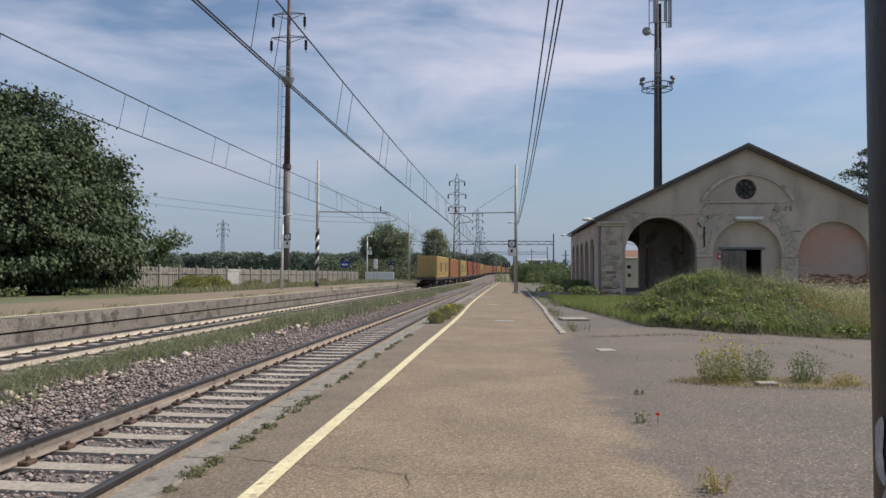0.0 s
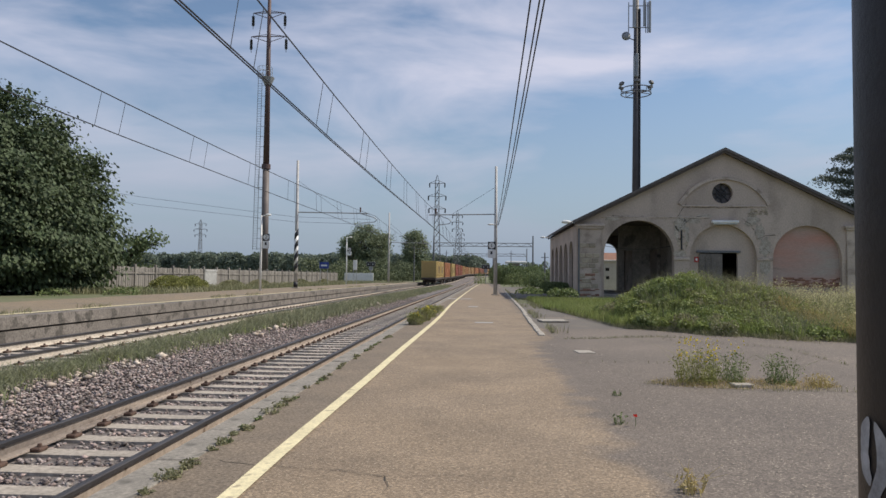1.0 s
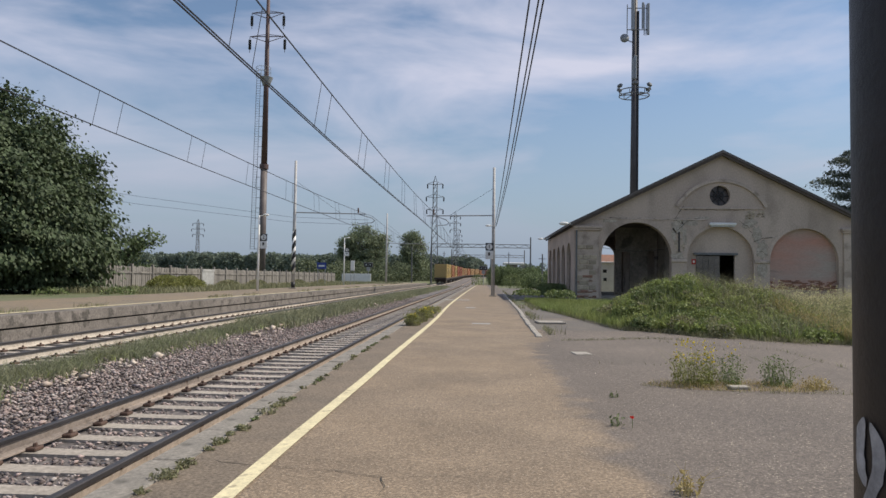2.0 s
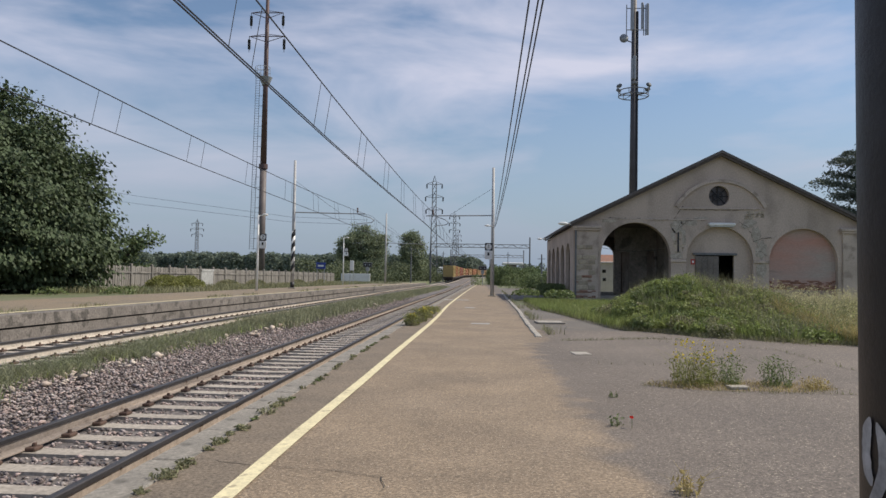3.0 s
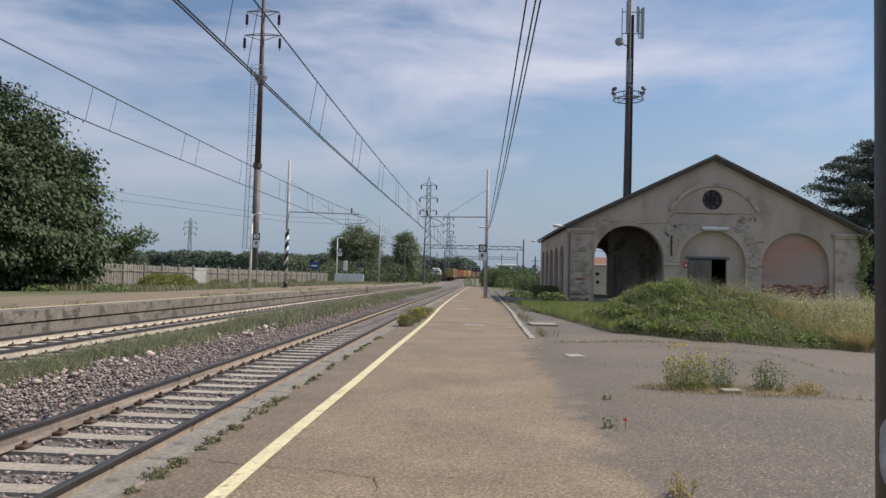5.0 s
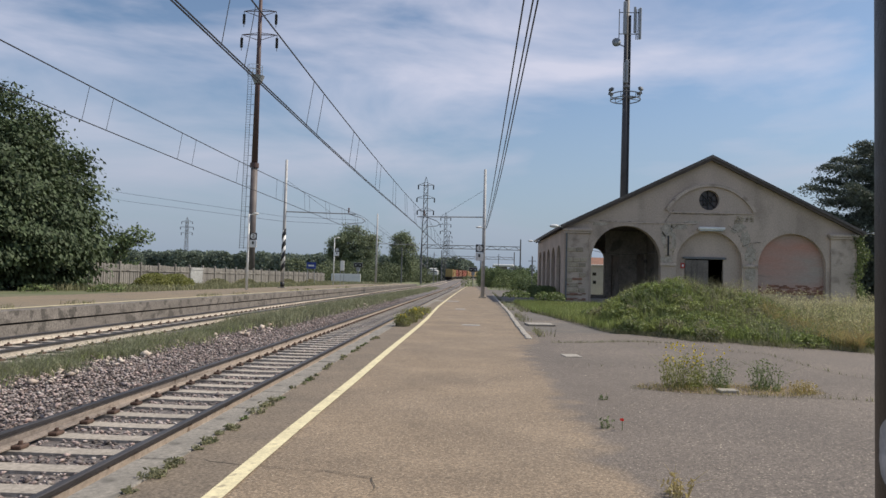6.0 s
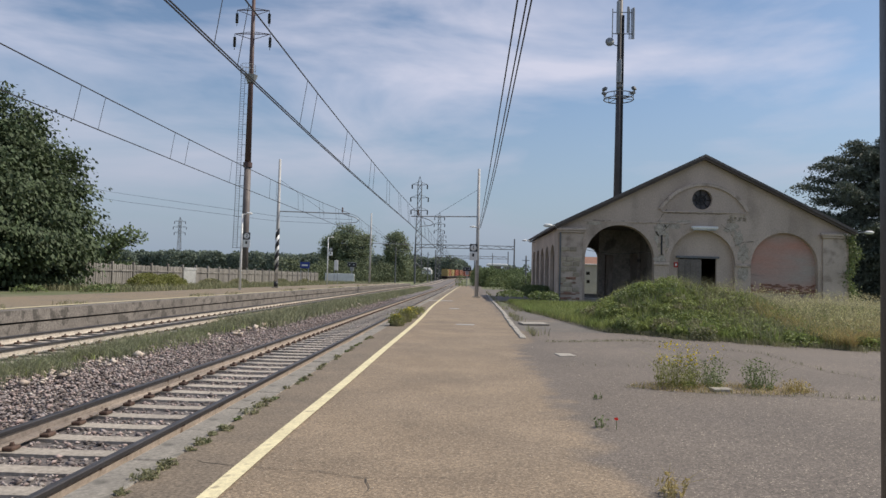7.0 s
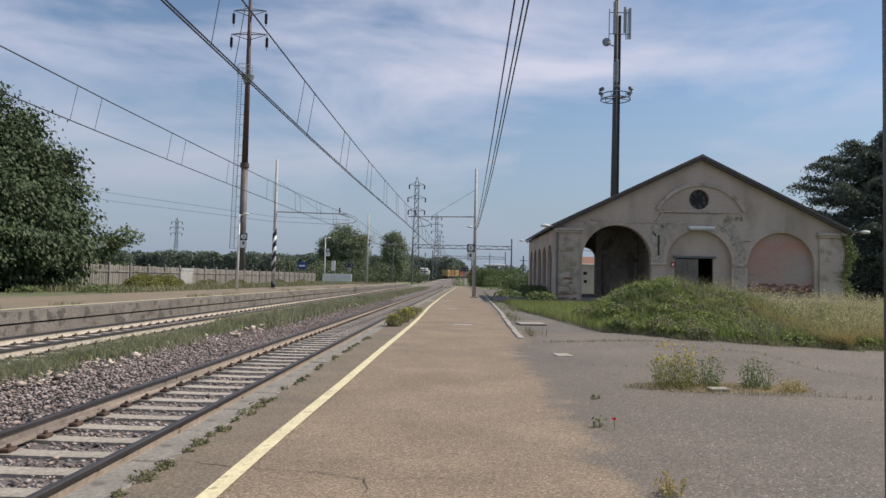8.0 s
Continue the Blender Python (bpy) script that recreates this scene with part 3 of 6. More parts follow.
EAVE_Z, RIDGE_Z = 5.0, 9.63


def roof_z(x):
    return RIDGE_Z - abs(x - SH_C) * (RIDGE_Z - EAVE_Z) / SH_HALF


def arch_pts(c, r, spring, z0, n=20):
    return [(c - r, z0)] + [(c + r * math.cos(math.pi * (1 - i / n)), spring + r * math.sin(math.pi * (1 - i / n))) for i in range(n + 1)] + [(c + r, z0)]


def pierced(bm, outline, holes, y0, y1):
    """A wall in the x-z plane with holes through its thickness."""
    edges = []
    for loop in [outline] + holes:
        vs = [bm.verts.new((x, y0, z)) for x, z in loop]
        edges += [bm.edges.new((a, b)) for a, b in zip(vs, vs[1:] + vs[:1])]
    r = bmesh.ops.triangle_fill(bm, use_beauty=True, use_dissolve=False, edges=edges)
    fs = [g for g in r["geom"] if isinstance(g, bmesh.types.BMFace)]
    ex = bmesh.ops.extrude_face_region(bm, geom=fs)
    bmesh.ops.translate(bm, vec=(0, y1 - y0, 0), verts=[g for g in ex["geom"] if isinstance(g, bmesh.types.BMVert)])
    bmesh.ops.recalc_face_normals(bm, faces=bm.faces)
    return bm


ARCHES = [(10.36, 2.26, 2.93), (15.72, 2.13, 2.82), (21.02, 2.16, 2.74)]


def arch_ring(bm, c, r, spring, y0, y1, width, n=20, a0=0.0, a1=math.pi):
    ang = [a0 + (a1 - a0) * i / n for i in range(n + 1)]
    for a, b in zip(ang, ang[1:]):
        q = [(c + k * math.cos(t), y, spring + k * math.sin(t)) for t in (a, b) for k in (r, r + width) for y in (y0, y1)]
        v = [bm.verts.new(p) for p in q]
        for f in ((0, 2, 6, 4), (2, 3, 7, 6), (1, 0, 4, 5), (0, 1, 3, 2), (4, 6, 7, 5)):
            bm.faces.new([v[i] for i in f])
    bmesh.ops.remove_doubles(bm, verts=bm.verts, dist=0.0005)
    return bm


def shed():
    s = base("goods_shed", 0, 0, 0, "derelict goods shed with grey plaster gable and three arches", "building")
    L, R = SH_C - SH_HALF, SH_C + SH_HALF
    OC_X, OC_Z = 15.70, 6.98
    outline = [(L, -0.1), (L, EAVE_Z), (SH_C, RIDGE_Z), (R, EAVE_Z), (R, -0.1)]
    oc = [(OC_X + 0.68 * math.cos(i * math.pi / 12), OC_Z + 0.68 * math.sin(i * math.pi / 12)) for i in range(24)]
    bm = pierced(B(), outline, [arch_pts(*a, 0.0)for a in ARCHES] + [oc], SH_Y0, SH_Y0 + 0.55)
    part("front_wall", bm, M["plaster"], s, "stained and cracked grey plaster gable wall")
    # side wall with its row of arches, drawn along y
    side = [(SH_Y0 + 0.56, -0.1), (SH_Y0 + 0.56, EAVE_Z - 0.1), (SH_Y1, EAVE_Z - 0.1), (SH_Y1, -0.1)]
    holes = [arch_pts(SH_Y0 + 2.9 + i * 3.0, 1.05, 2.9, 0.0, 14) for i in range(5)]
    for x, name in ((L, "west_wall"), (R - 0.5, "east_wall")):
        bm = pierced(B(), side, holes if x == L else [], 0.28 if x == L else 0.0, 0.5)
        for v in bm.verts:
            v.co = Vector((x + 0.5 - v.co.y, v.co.x, v.co.z))
        bmesh.ops.recalc_face_normals(bm, faces=bm.faces)
        part(name, bm, M["plaster"], s)
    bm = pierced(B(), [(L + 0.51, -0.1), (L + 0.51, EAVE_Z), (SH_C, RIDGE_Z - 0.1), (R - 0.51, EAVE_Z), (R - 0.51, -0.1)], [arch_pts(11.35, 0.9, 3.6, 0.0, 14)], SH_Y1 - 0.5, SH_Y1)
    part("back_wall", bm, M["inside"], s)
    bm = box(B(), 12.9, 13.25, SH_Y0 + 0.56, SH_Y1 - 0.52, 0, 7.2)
    part("inner_wall", bm, M["inside"], s, "dark inner wall")
    bm = box(B(), L + 0.52, 12.88, SH_Y0 + 0.56, SH_Y1 - 0.52, 5.2, 5.28)
    part("loft_floor", bm, M["soffit"], s)
    bm = box(B(), L + 0.2, R - 0.2, SH_Y0 + 0.3, SH_Y1 - 0.3, -0.05, 0.35)
    part("floor_slab", bm, M["kerb"], s)
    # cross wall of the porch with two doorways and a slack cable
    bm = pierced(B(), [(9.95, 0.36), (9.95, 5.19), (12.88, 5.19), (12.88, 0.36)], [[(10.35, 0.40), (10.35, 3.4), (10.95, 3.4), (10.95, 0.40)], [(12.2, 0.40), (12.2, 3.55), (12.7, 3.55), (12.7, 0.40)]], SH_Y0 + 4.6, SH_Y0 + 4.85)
    part("porch_wall", bm, M["inside"], s, "dark plaster wall with dark doorways")
    part("slack_cable", chain(B(), [(8.15 + 4.4 * k / 12, SH_Y0 + 0.5, 3.55 - 0.9 * (k / 12) * (1 - k / 12)) for k in range(13)], 0.015, 5), M["cable"], s)
    # roof
    for sgn in (-1, 1):
        bm = B()
        e = SH_HALF + 0.33
        drop = (RIDGE_Z - EAVE_Z) / SH_HALF
        pts = [(SH_C, RIDGE_Z + 0.10), (SH_C + sgn * e, RIDGE_Z + 0.10 - e * drop), (SH_C + sgn * e, RIDGE_Z + 0.28 - e * drop), (SH_C, RIDGE_Z + 0.28)]
        a = [bm.verts.new((x, SH_Y0 - 0.45, z)) for x, z in pts]
        b = [bm.verts.new((x, SH_Y1 + 0.4, z)) for x, z in pts]
        bm.faces.new(a), bm.faces.new(b[::-1])
        for i in range(4):
            bm.faces.new((a[i], a[(i + 1) % 4], b[(i + 1) % 4], b[i]))
        bmesh.ops.recalc_face_normals(bm, faces=bm.faces)
        part("roof_slope", bm, M["roof"], s, "dark weathered sheet roof")
        bm = B()
        q = [(SH_C, RIDGE_Z - 0.08), (SH_C + sgn * (e - 0.1), RIDGE_Z - 0.08 - (e - 0.1) * drop), (SH_C + sgn * (e - 0.1), RIDGE_Z + 0.09 - (e - 0.1) * drop), (SH_C, RIDGE_Z + 0.09)]
        a = [bm.verts.new((x, SH_Y0 - 0.40, z)) for x, z in q]
        b = [bm.verts.new((x, SH_Y0 - 0.28, z)) for x, z in q]
        bm.faces.new(a), bm.faces.new(b[::-1])
        for i in range(4):
            bm.faces.new((a[i], a[(i + 1) % 4], b[(i + 1) % 4], b[i]))
        bmesh.ops.recalc_face_normals(bm, faces=bm.faces)
        part("verge_board", bm, M["soffit"], s, "dark timber verge board")
        for k in range(17):
            y = SH_Y0 + 0.3 + k
            x0, x1 = SH_C + sgn * (SH_HALF - 0.2), SH_C + sgn * (e - 0.05)
            part("rafter_end", rod(B(), (x0, y, roof_z(x0) - 0.02), (x1, y, roof_z(x1) - 0.02), 0.06, 0.06, 4), M["soffit"], s)
    # pilasters, capitals, string courses
    for x in (6.40, 23.45):
        part("pilaster", box(B(), x, x + 1.52, SH_Y0 - 0.12, SH_Y0 - 0.002, 0.0, 4.60, 0.02), M["plaster_trim"], s)
        bm = box(B(), x - 0.10, x + 1.62, SH_Y0 - 0.24, SH_Y0 - 0.002, 4.605, 4.74, 0.02)
        box(bm, x - 0.18, x + 1.70, SH_Y0 - 0.32, SH_Y0 - 0.002, 4.745, 4.92, 0.03)
        part("capital", bm, M["plaster_trim"], s, "moulded pier capital")
    for c, r, z in ARCHES:
        part("archivolt", arch_ring(B(), c, r, z, SH_Y0 - 0.025, SH_Y0 - 0.002, 0.26), M["plaster"], s, "worn plaster band round the arch")
    for x0, x1 in ((12.56, 13.58), (17.86, 18.85)):
        part("impost", box(B(), x0, x1, SH_Y0 - 0.10, SH_Y0 - 0.002, 2.62, 2.80, 0.02), M["plaster_trim"], s)
    # blind arch and round window
    r = 3.1
    half = math.asin(2.74 / r)
    part("blind_arch", arch_ring(B(), OC_X + 0.08, r, 7.86 - r, SH_Y0 - 0.13, SH_Y0 - 0.002, 0.20, 28, math.pi / 2 - half, math.pi / 2 + half), M["plaster_trim"], s, "raised plaster arch over the round window")
    part("string_course", box(B(), 13.1, 18.5, SH_Y0 - 0.07, SH_Y0 - 0.002, 6.10, 6.18, 0.01), M["plaster_trim"], s)
    part("string_course", box(B(), L + 1.4, 14.9, SH_Y0 - 0.05, SH_Y0 - 0.002, 5.36, 5.44, 0.01), M["plaster_trim"], s)
    w = part("round_window", arch_ring(B(), OC_X, 0.66, OC_Z, SH_Y0 - 0.012, SH_Y0 + 0.1, 0.06, 28, 0, 2 * math.pi), M["plaster"], s)
    bm = B()
    for i in range(4):
        a = i * math.pi / 4
        rod(bm, (OC_X - 0.67 * math.cos(a), SH_Y0 + 0.25, OC_Z - 0.67 * math.sin(a)), (OC_X + 0.67 * math.cos(a), SH_Y0 + 0.25, OC_Z + 0.67 * math.sin(a)), 0.03, 0.03, 6)
    arch_ring(bm, OC_X, 0.28, OC_Z, SH_Y0 + 0.22, SH_Y0 + 0.28, 0.05, 20, 0, 2 * math.pi)
    part("glazing_grille", bm, M["black"], w)
    part("pane", box(B(), OC_X - 0.73, OC_X + 0.73, SH_Y0 + 0.34, SH_Y0 + 0.36, OC_Z - 0.73, OC_Z + 0.73), M["dirty_pane"], w, "dark dirty glass")
    # filled arches
    c, r, z = ARCHES[1]
    door_x0, door_x1, door_z = 14.35, 16.75, 3.12
    bm = pierced(B(), [(c - r, 0), *[(x, zz) for x, zz in arch_pts(c, r, z, 0)[1:-1]], (c + r, 0)], [[(door_x0, 0.36), (door_x0, door_z), (door_x1, door_z), (door_x1, 0.36)]], SH_Y0 + 0.30, SH_Y0 + 0.50)
    part("arch_infill", bm, M["plaster"], s)
    d = part("sliding_door", box(B(), door_x0 - 0.1, 15.75, SH_Y0 + 0.22, SH_Y0 + 0.29, 0.36, door_z - 0.06, 0.01), M["door"], s, "grey sliding door standing half open")
    for k in range(4):
        part("door_board", box(B(), door_x0 - 0.05 + k * 0.37, door_x0 + 0.27 + k * 0.37, SH_Y0 + 0.20, SH_Y0 + 0.218, 0.45, door_z - 0.15, 0.006), M["door"], d)
    part("door_rail", box(B(), door_x0 - 0.25, door_x1 + 0.15, SH_Y0 + 0.14, SH_Y0 + 0.28, door_z, door_z + 0.14, 0.01), M["galv_dark"], s, "dark sliding door track")
    c, r, z = ARCHES[2]
    bm = pierced(B(), arch_pts(c, r, z, 0), [], SH_Y0 + 0.30, SH_Y0 + 0.50)
    part("arch_infill", bm, M["plaster_red"], s, "faded red plaster filling the arch")
    part("wall_sign", box(B(), 13.98, 14.25, SH_Y0 + 0.26, SH_Y0 + 0.29, 2.5, 2.85), M["red"], s, "small red fire sign")
    part("wall_sign", box(B(), 14.06, 14.17, SH_Y0 + 0.255, SH_Y0 + 0.259, 2.6, 2.75), M["white"], s)
    # tie plates and cracks
    part("tie_plate", box(B(), 13.03, 13.13, SH_Y0 - 0.05, SH_Y0 - 0.002, 3.3, 4.6, 0.01), M["black"], s, "iron tie plate")
    # lamps on the wall
    w = part("strip_lamp", box(B(), 14.95, 16.65, SH_Y0 - 0.32, SH_Y0 - 0.06, 5.02, 5.20, 0.04), M["white"], s, "white strip lamp under a cover")
    box_bm = box(B(), 15.05, 16.55, SH_Y0 - 0.27, SH_Y0 - 0.11, 4.94, 5.015, 0.02)
    part("diffuser", box_bm, M["lens_glass"], w)
    for x, sgn in ((L + 0.15, -1), (R - 0.05, 1), (L - 0.25, -1)):
        y = SH_Y0 - 0.1 if x > L - 0.2 else SH_Y1 - 5
        z = 4.90 if x > L - 0.2 else 4.60
        size = 0.16 if x > L - 0.2 else 0.11
        bm = rod(B(), (x, y - 0.05, z), (x + sgn * 0.7, y - 0.5, z + 0.12), 0.03)
        lamp = part("wall_lamp", bm, M["galv"], s)
        hm = B()
        bmesh.ops.create_uvsphere(hm, u_segments=10, v_segments=6, radius=size, matrix=Matrix.Translation((x + sgn * 0.95, y - 0.6, z + 0.1)) @ Matrix.Diagonal((2.0, 1, 0.7, 1)))
        part("lamp_head", hm, M["white"], lamp, "white lamp head", True)
    bm = rod(B(), (L + 0.1, SH_Y0 - 0.18, 0), (L + 0.1, SH_Y0 - 0.18, 4.7), 0.06)
    part("downpipe", bm, M["galv_dark"], s)
    # bare masonry on the corner pier, course by course
    bx = [finish("masonry_block", box(B(), 0, w, 0, 0.05, 0, 0.27, 0.02), M["block"]) for w in (0.42, 0.62, 0.8)]
    br = finish("brick", box(B(), 0, 0.25, 0, 0.04, 0, 0.065, 0.006), M["brick"])
    for row in range(13):
        z = 0.1 + row * 0.33
        x = L + 0.09 + (0.2 if row % 2 else 0.0)
        while x < L + 1.1:
            k = random.choice((0, 1, 1, 2))
            w = (0.42, 0.62, 0.8)[k]
            if x + w > L + 1.5:
                k, w = 0, 0.42
            if random.random() < 0.72 and x + w < L + 1.54:
                ob = new("masonry_block", bx[k])
                ob.parent = s
                ob.matrix_local = pose(x, SH_Y0 - 0.16 - random.uniform(0, 0.02), z)
            x += w + 0.04
        if row in (0, 1, 3, 4):
            for i in range(5):
                for j in range(2):
                    if random.random() < 0.7:
                        ob = new("brick", br)
                        ob.parent = s
                        ob.matrix_local = pose(L + 0.12 + i * 0.26, SH_Y0 - 0.155, z + 0.12 + j * 0.08)
    pale = finish("bare_stone", box(B(), 0, 0.2, 0, 0.035, 0, 0.11, 0.008), M["block"])
    for i in range(26):
        x, z = 17.3 + random.uniform(0, 1.1), 5.45 + random.uniform(0, 0.5)
        ob = new("bare_stone", pale)
        ob.parent = s
        ob.matrix_local = pose(x, SH_Y0 - 0.02, round(z / 0.14) * 0.14)
    for i in range(30):
        x, z = 12.7 + random.uniform(0, 0.7), random.uniform(2.9, 5.0)
        ob = new("bare_stone", pale)
        ob.parent = s
        ob.matrix_local = pose(x, SH_Y0 - 0.018, round(z / 0.14) * 0.14)
    for row in range(8):
        for col in range(16):
            if random.random() < 0.9 - 0.07 * row:
                ob = new("brick", br)
                ob.parent = s
                ob.matrix_local = pose(18.9 + col * 0.262 + (0.13 if row % 2 else 0), SH_Y0 + 0.27, 0.95 + row * 0.078)

    def wall_crack(pts, w):
        fine, v, f = [], [], []
        for (x0, z0), (x1, z1) in zip(pts, pts[1:]):
            n = max(2, int(math.hypot(x1 - x0, z1 - z0) / 0.12))
            fine += [(x0 + (x1 - x0) * i / n, z0 + (z1 - z0) * i / n) for i in range(n)]
        for i, (x, z) in enumerate(fine):
            d = 0.07 * noise.noise((x * 4, z * 4, 0)) + 0.04 * noise.noise((x * 11, z * 11, 3))
            k = w * (0.3 + abs(noise.noise((x * 6, z * 6, 7))) * 1.4)
            v += [(x + d, SH_Y0 - 0.032, z + d + k), (x + d + k * 0.4, SH_Y0 - 0.032, z + d - k)]
            if i:
                f.append((2 * i - 2, 2 * i - 1, 2 * i + 1, 2 * i))
        pydata("wall_crack", v, f, M["crack_dark"], s)

    def scar(cx, cz, rx, rz, seed):
        bm = B()
        ring = []
        for i in range(36):
            a = i * math.pi / 18
            k = 1 + 0.45 * noise.noise((math.cos(a) * 1.7 + seed, math.sin(a) * 1.7, seed)) + 0.25 * noise.noise((math.cos(a) * 5 + seed, math.sin(a) * 5, 2))
            ring.append(bm.verts.new((cx + rx * k * math.cos(a), SH_Y0 - 0.027, cz + rz * k * math.sin(a))))
        bm.faces.new(ring)
        bmesh.ops.recalc_face_normals(bm, faces=bm.faces)
        part("plaster_scar", bm, M["scar"], s, "rough pale patch of broken plaster")

    for k, (cx, cz, rx, rz) in enumerate(((13.05, 5.0, 0.42, 0.45), (13.75, 5.25, 0.5, 0.22), (12.75, 4.4, 0.16, 0.4), (13.45, 4.3, 0.14, 0.5), (17.55, 5.15, 0.45, 0.3), (18.05, 4.5, 0.3, 0.5), (18.35, 3.5, 0.35, 0.6), (13.0, 3.0, 0.35, 0.2), (18.4, 2.2, 0.35, 0.5), (8.6, 5.28, 0.5, 0.12), (24.5, 2.2, 0.4, 0.6), (14.6, 5.5, 0.5, 0.1))):
        scar(cx, cz, rx, rz, k * 1.37)
    wall_crack([(13.35, 6.25), (13.1, 5.9), (12.8, 5.4), (11.6, 5.42), (9.8, 5.42), (8.4, 5.44)], 0.035)
    wall_crack([(12.8, 5.5), (13.2, 5.1), (13.0, 4.7), (13.6, 5.3), (14.2, 5.45), (15.0, 5.35)], 0.03)
    wall_crack([(16.9, 5.35), (17.4, 5.0), (17.75, 4.5), (17.9, 3.9)], 0.035)
    wall_crack([(17.85, 4.0), (18.4, 4.25), (19.2, 4.3)], 0.03)
    wall_crack([(18.0, 3.4), (18.5, 3.3), (18.8, 3.0)], 0.02)
    wall_crack([(13.4, 6.07), (14.6, 6.06), (16.2, 6.05), (17.4, 6.07)], 0.02)
    wall_crack([(7.9, 4.5), (7.8, 3.8), (7.95, 3.0), (7.85, 2.2)], 0.035)
    wall_crack([(23.9, 4.4), (24.1, 3.6), (24.0, 2.6)], 0.02)
    return s


shed()


# ---- masts and poles ----
def mast_pair(name, x, y, z, height, reach, wire_z, label, striped, arm_z):
    m = base(name, x, y, z, label, "overhead line mast", "overhead line masts")
    part("pole", rod(B(), (0, 0, 0), (0, 0, height), 0.155, 0.10, 14), M["mast"], m, "", True)
    part("base_block", box(B(), -0.3, 0.3, -0.3, 0.3, -0.3, 0.08, 0.03), M["kerb"], m)
    if striped:
        part("warning_sleeve", rod(B(), (0, 0, 1.2), (0, 0, 4.6), 0.160, 0.148, 18), M["white"], m, "white painted section", True)
        part("foot_band", rod(B(), (0, 0, 0.09), (0, 0, 0.5), 0.165, 0.165, 18), M["black"], m, "black painted foot", True)
        for k in range(4):
            bm = rod(B(), (0, 0, 1.45 + k * 0.86), (0, 0, 1.95 + k * 0.86), 0.165, 0.161, 18)
            for v in bm.verts:
                v.co.z += v.co.x * 1.6
            part("warning_band", bm, M["black"], m, "slanting black warning band", True)
    sgn = 1 if reach > 0 else -1
    zz = arm_z - z
    bm = rod(B(), (0, 0, zz), (reach * 1.12, 0, zz - 0.08), 0.045, 0.04)
    arm = part("arm", bm, M["galv"], m)
    part("stay", rod(B(), (0, 0, height - 1.6), (reach * 0.72, 0, zz), 0.012, 0.012, 5), M["cable"], arm)
    bm = rod(B(), (reach, 0, zz), (reach, 0, zz + 0.42), 0.05, 0.05)
    for k in range(4):
        rod(bm, (reach, 0, zz + 0.05 + k * 0.09), (reach, 0, zz + 0.10 + k * 0.09), 0.09, 0.05)
    part("insulator", bm, M["pole_brown"], arm, "brown insulator")
    w = 0.26 if reach > 0 else -0.26
    pts = [(reach * 0.98, 0, zz - 0.06), (reach * (1 + w * 0.8), 0, zz - 0.38), (reach * (1 + w), 0, zz - 0.58), (reach * (1 + w * 0.85), 0, zz - 0.76), (reach * 0.98, 0, zz - 0.86)]
    part("registration_arm", chain(B(), pts, 0.03), M["galv"], arm)
    return m


mast_pair("line_mast", 1.22, 52.9, 0.0, 10.0, -4.66, 5.0, "grey tubular mast carrying the wire over the near track", False, 6.26)
mast_pair("line_mast", -14.72, 54, 0.33, 10.3, 5.15, 5.0, "grey tubular mast with black bands on the far platform", True, 6.45)
mast_pair("line_mast", -14.1, 105, 0.33, 10.9, 5.3, 5.0, "slim grey mast further along the far platform", False, 6.6)


def wires():
    """Catenaries of both tracks with droppers, and the feeder wires."""
    supports = [-22.0, 57.0, 108.0, 165.0, 225.0, 290.0, 360.0, 440.0, 520.0]
    for n, tx in (("catenary_near", TRACK_1), ("catenary_far", TRACK_2)):
        w = base(n, 0, 0, 0, "overhead contact line with messenger wire and droppers", "overhead wire", kind="structure")
        mess, cont = [], []
        for a, b in zip(supports, supports[1:]):
            for i in range(13):
                u = i / 12
                y = a + (b - a) * u
                if i < 12 or b == supports[-1]:
                    mess.append((tx + bend(y), y, (6.62 if n == 'catenary_near' else 6.45) - (0.6 if a > 0 else 0.58 if n == 'catenary_near' else 0.66) * 4 * u * (1 - u) + rise(y)))
                    cont.append((tx + bend(y) + (-0.16 if y < 20 else -0.16 + min(0.3, 0.012 * (y - 20))), y, 4.96 + rise(y)))
        part("messenger", chain(B(), mess, 0.015, 5), M["cable"], w)
        for off in ([-0.028, 0.028] if n == "catenary_near" else [0.0]):
            part("contact_wire", chain(B(), [(x + off, y, z) for x, y, z in cont], 0.014, 5), M["cable"], w)
        y = 4.85 if n == "catenary_near" else 5.3
        while y < 150:
            for d in (0, 1.1):
                yy = y + d
                zm = float(np.interp(yy, [p[1] for p in mess], [p[2] for p in mess]))
                part("dropper", rod(B(), (tx + bend(yy), yy, zm), (float(np.interp(yy, [p[1] for p in cont], [p[0] for p in cont])), yy, 4.96 + rise(yy)), 0.007, 0.007, 4), M["cable"], w)
            y += 5.6 if n == "catenary_near" else 5.3
    f = base("feeder_wires", 0, 0, 0, "three dark feeder wires strung above the platform", "overhead wire", kind="structure")
    for dx in (0.0, 0.17, 0.26):
        pts = []
        for i in range(25):
            y = 52.9 - 59.2 * i / 24
            u = min(1.0, 0.5 + (52.9 - y) / 53.8)
            pts.append((0.72 + 0.0109 * y + dx * 0.897 * u, y, 5.43 + 1.17 * (52.9 - y) / 52.9 - 0.45 * (1 - (y / 26.9 - 1) ** 2)))
        part("wire", chain(B(), pts, 0.016, 5), M["cable"], f)


wires()


POST_R = 0.07
POST_X, POST_Y = 0.305 + 0.882 * POST_R, 0.492 - 0.471 * POST_R


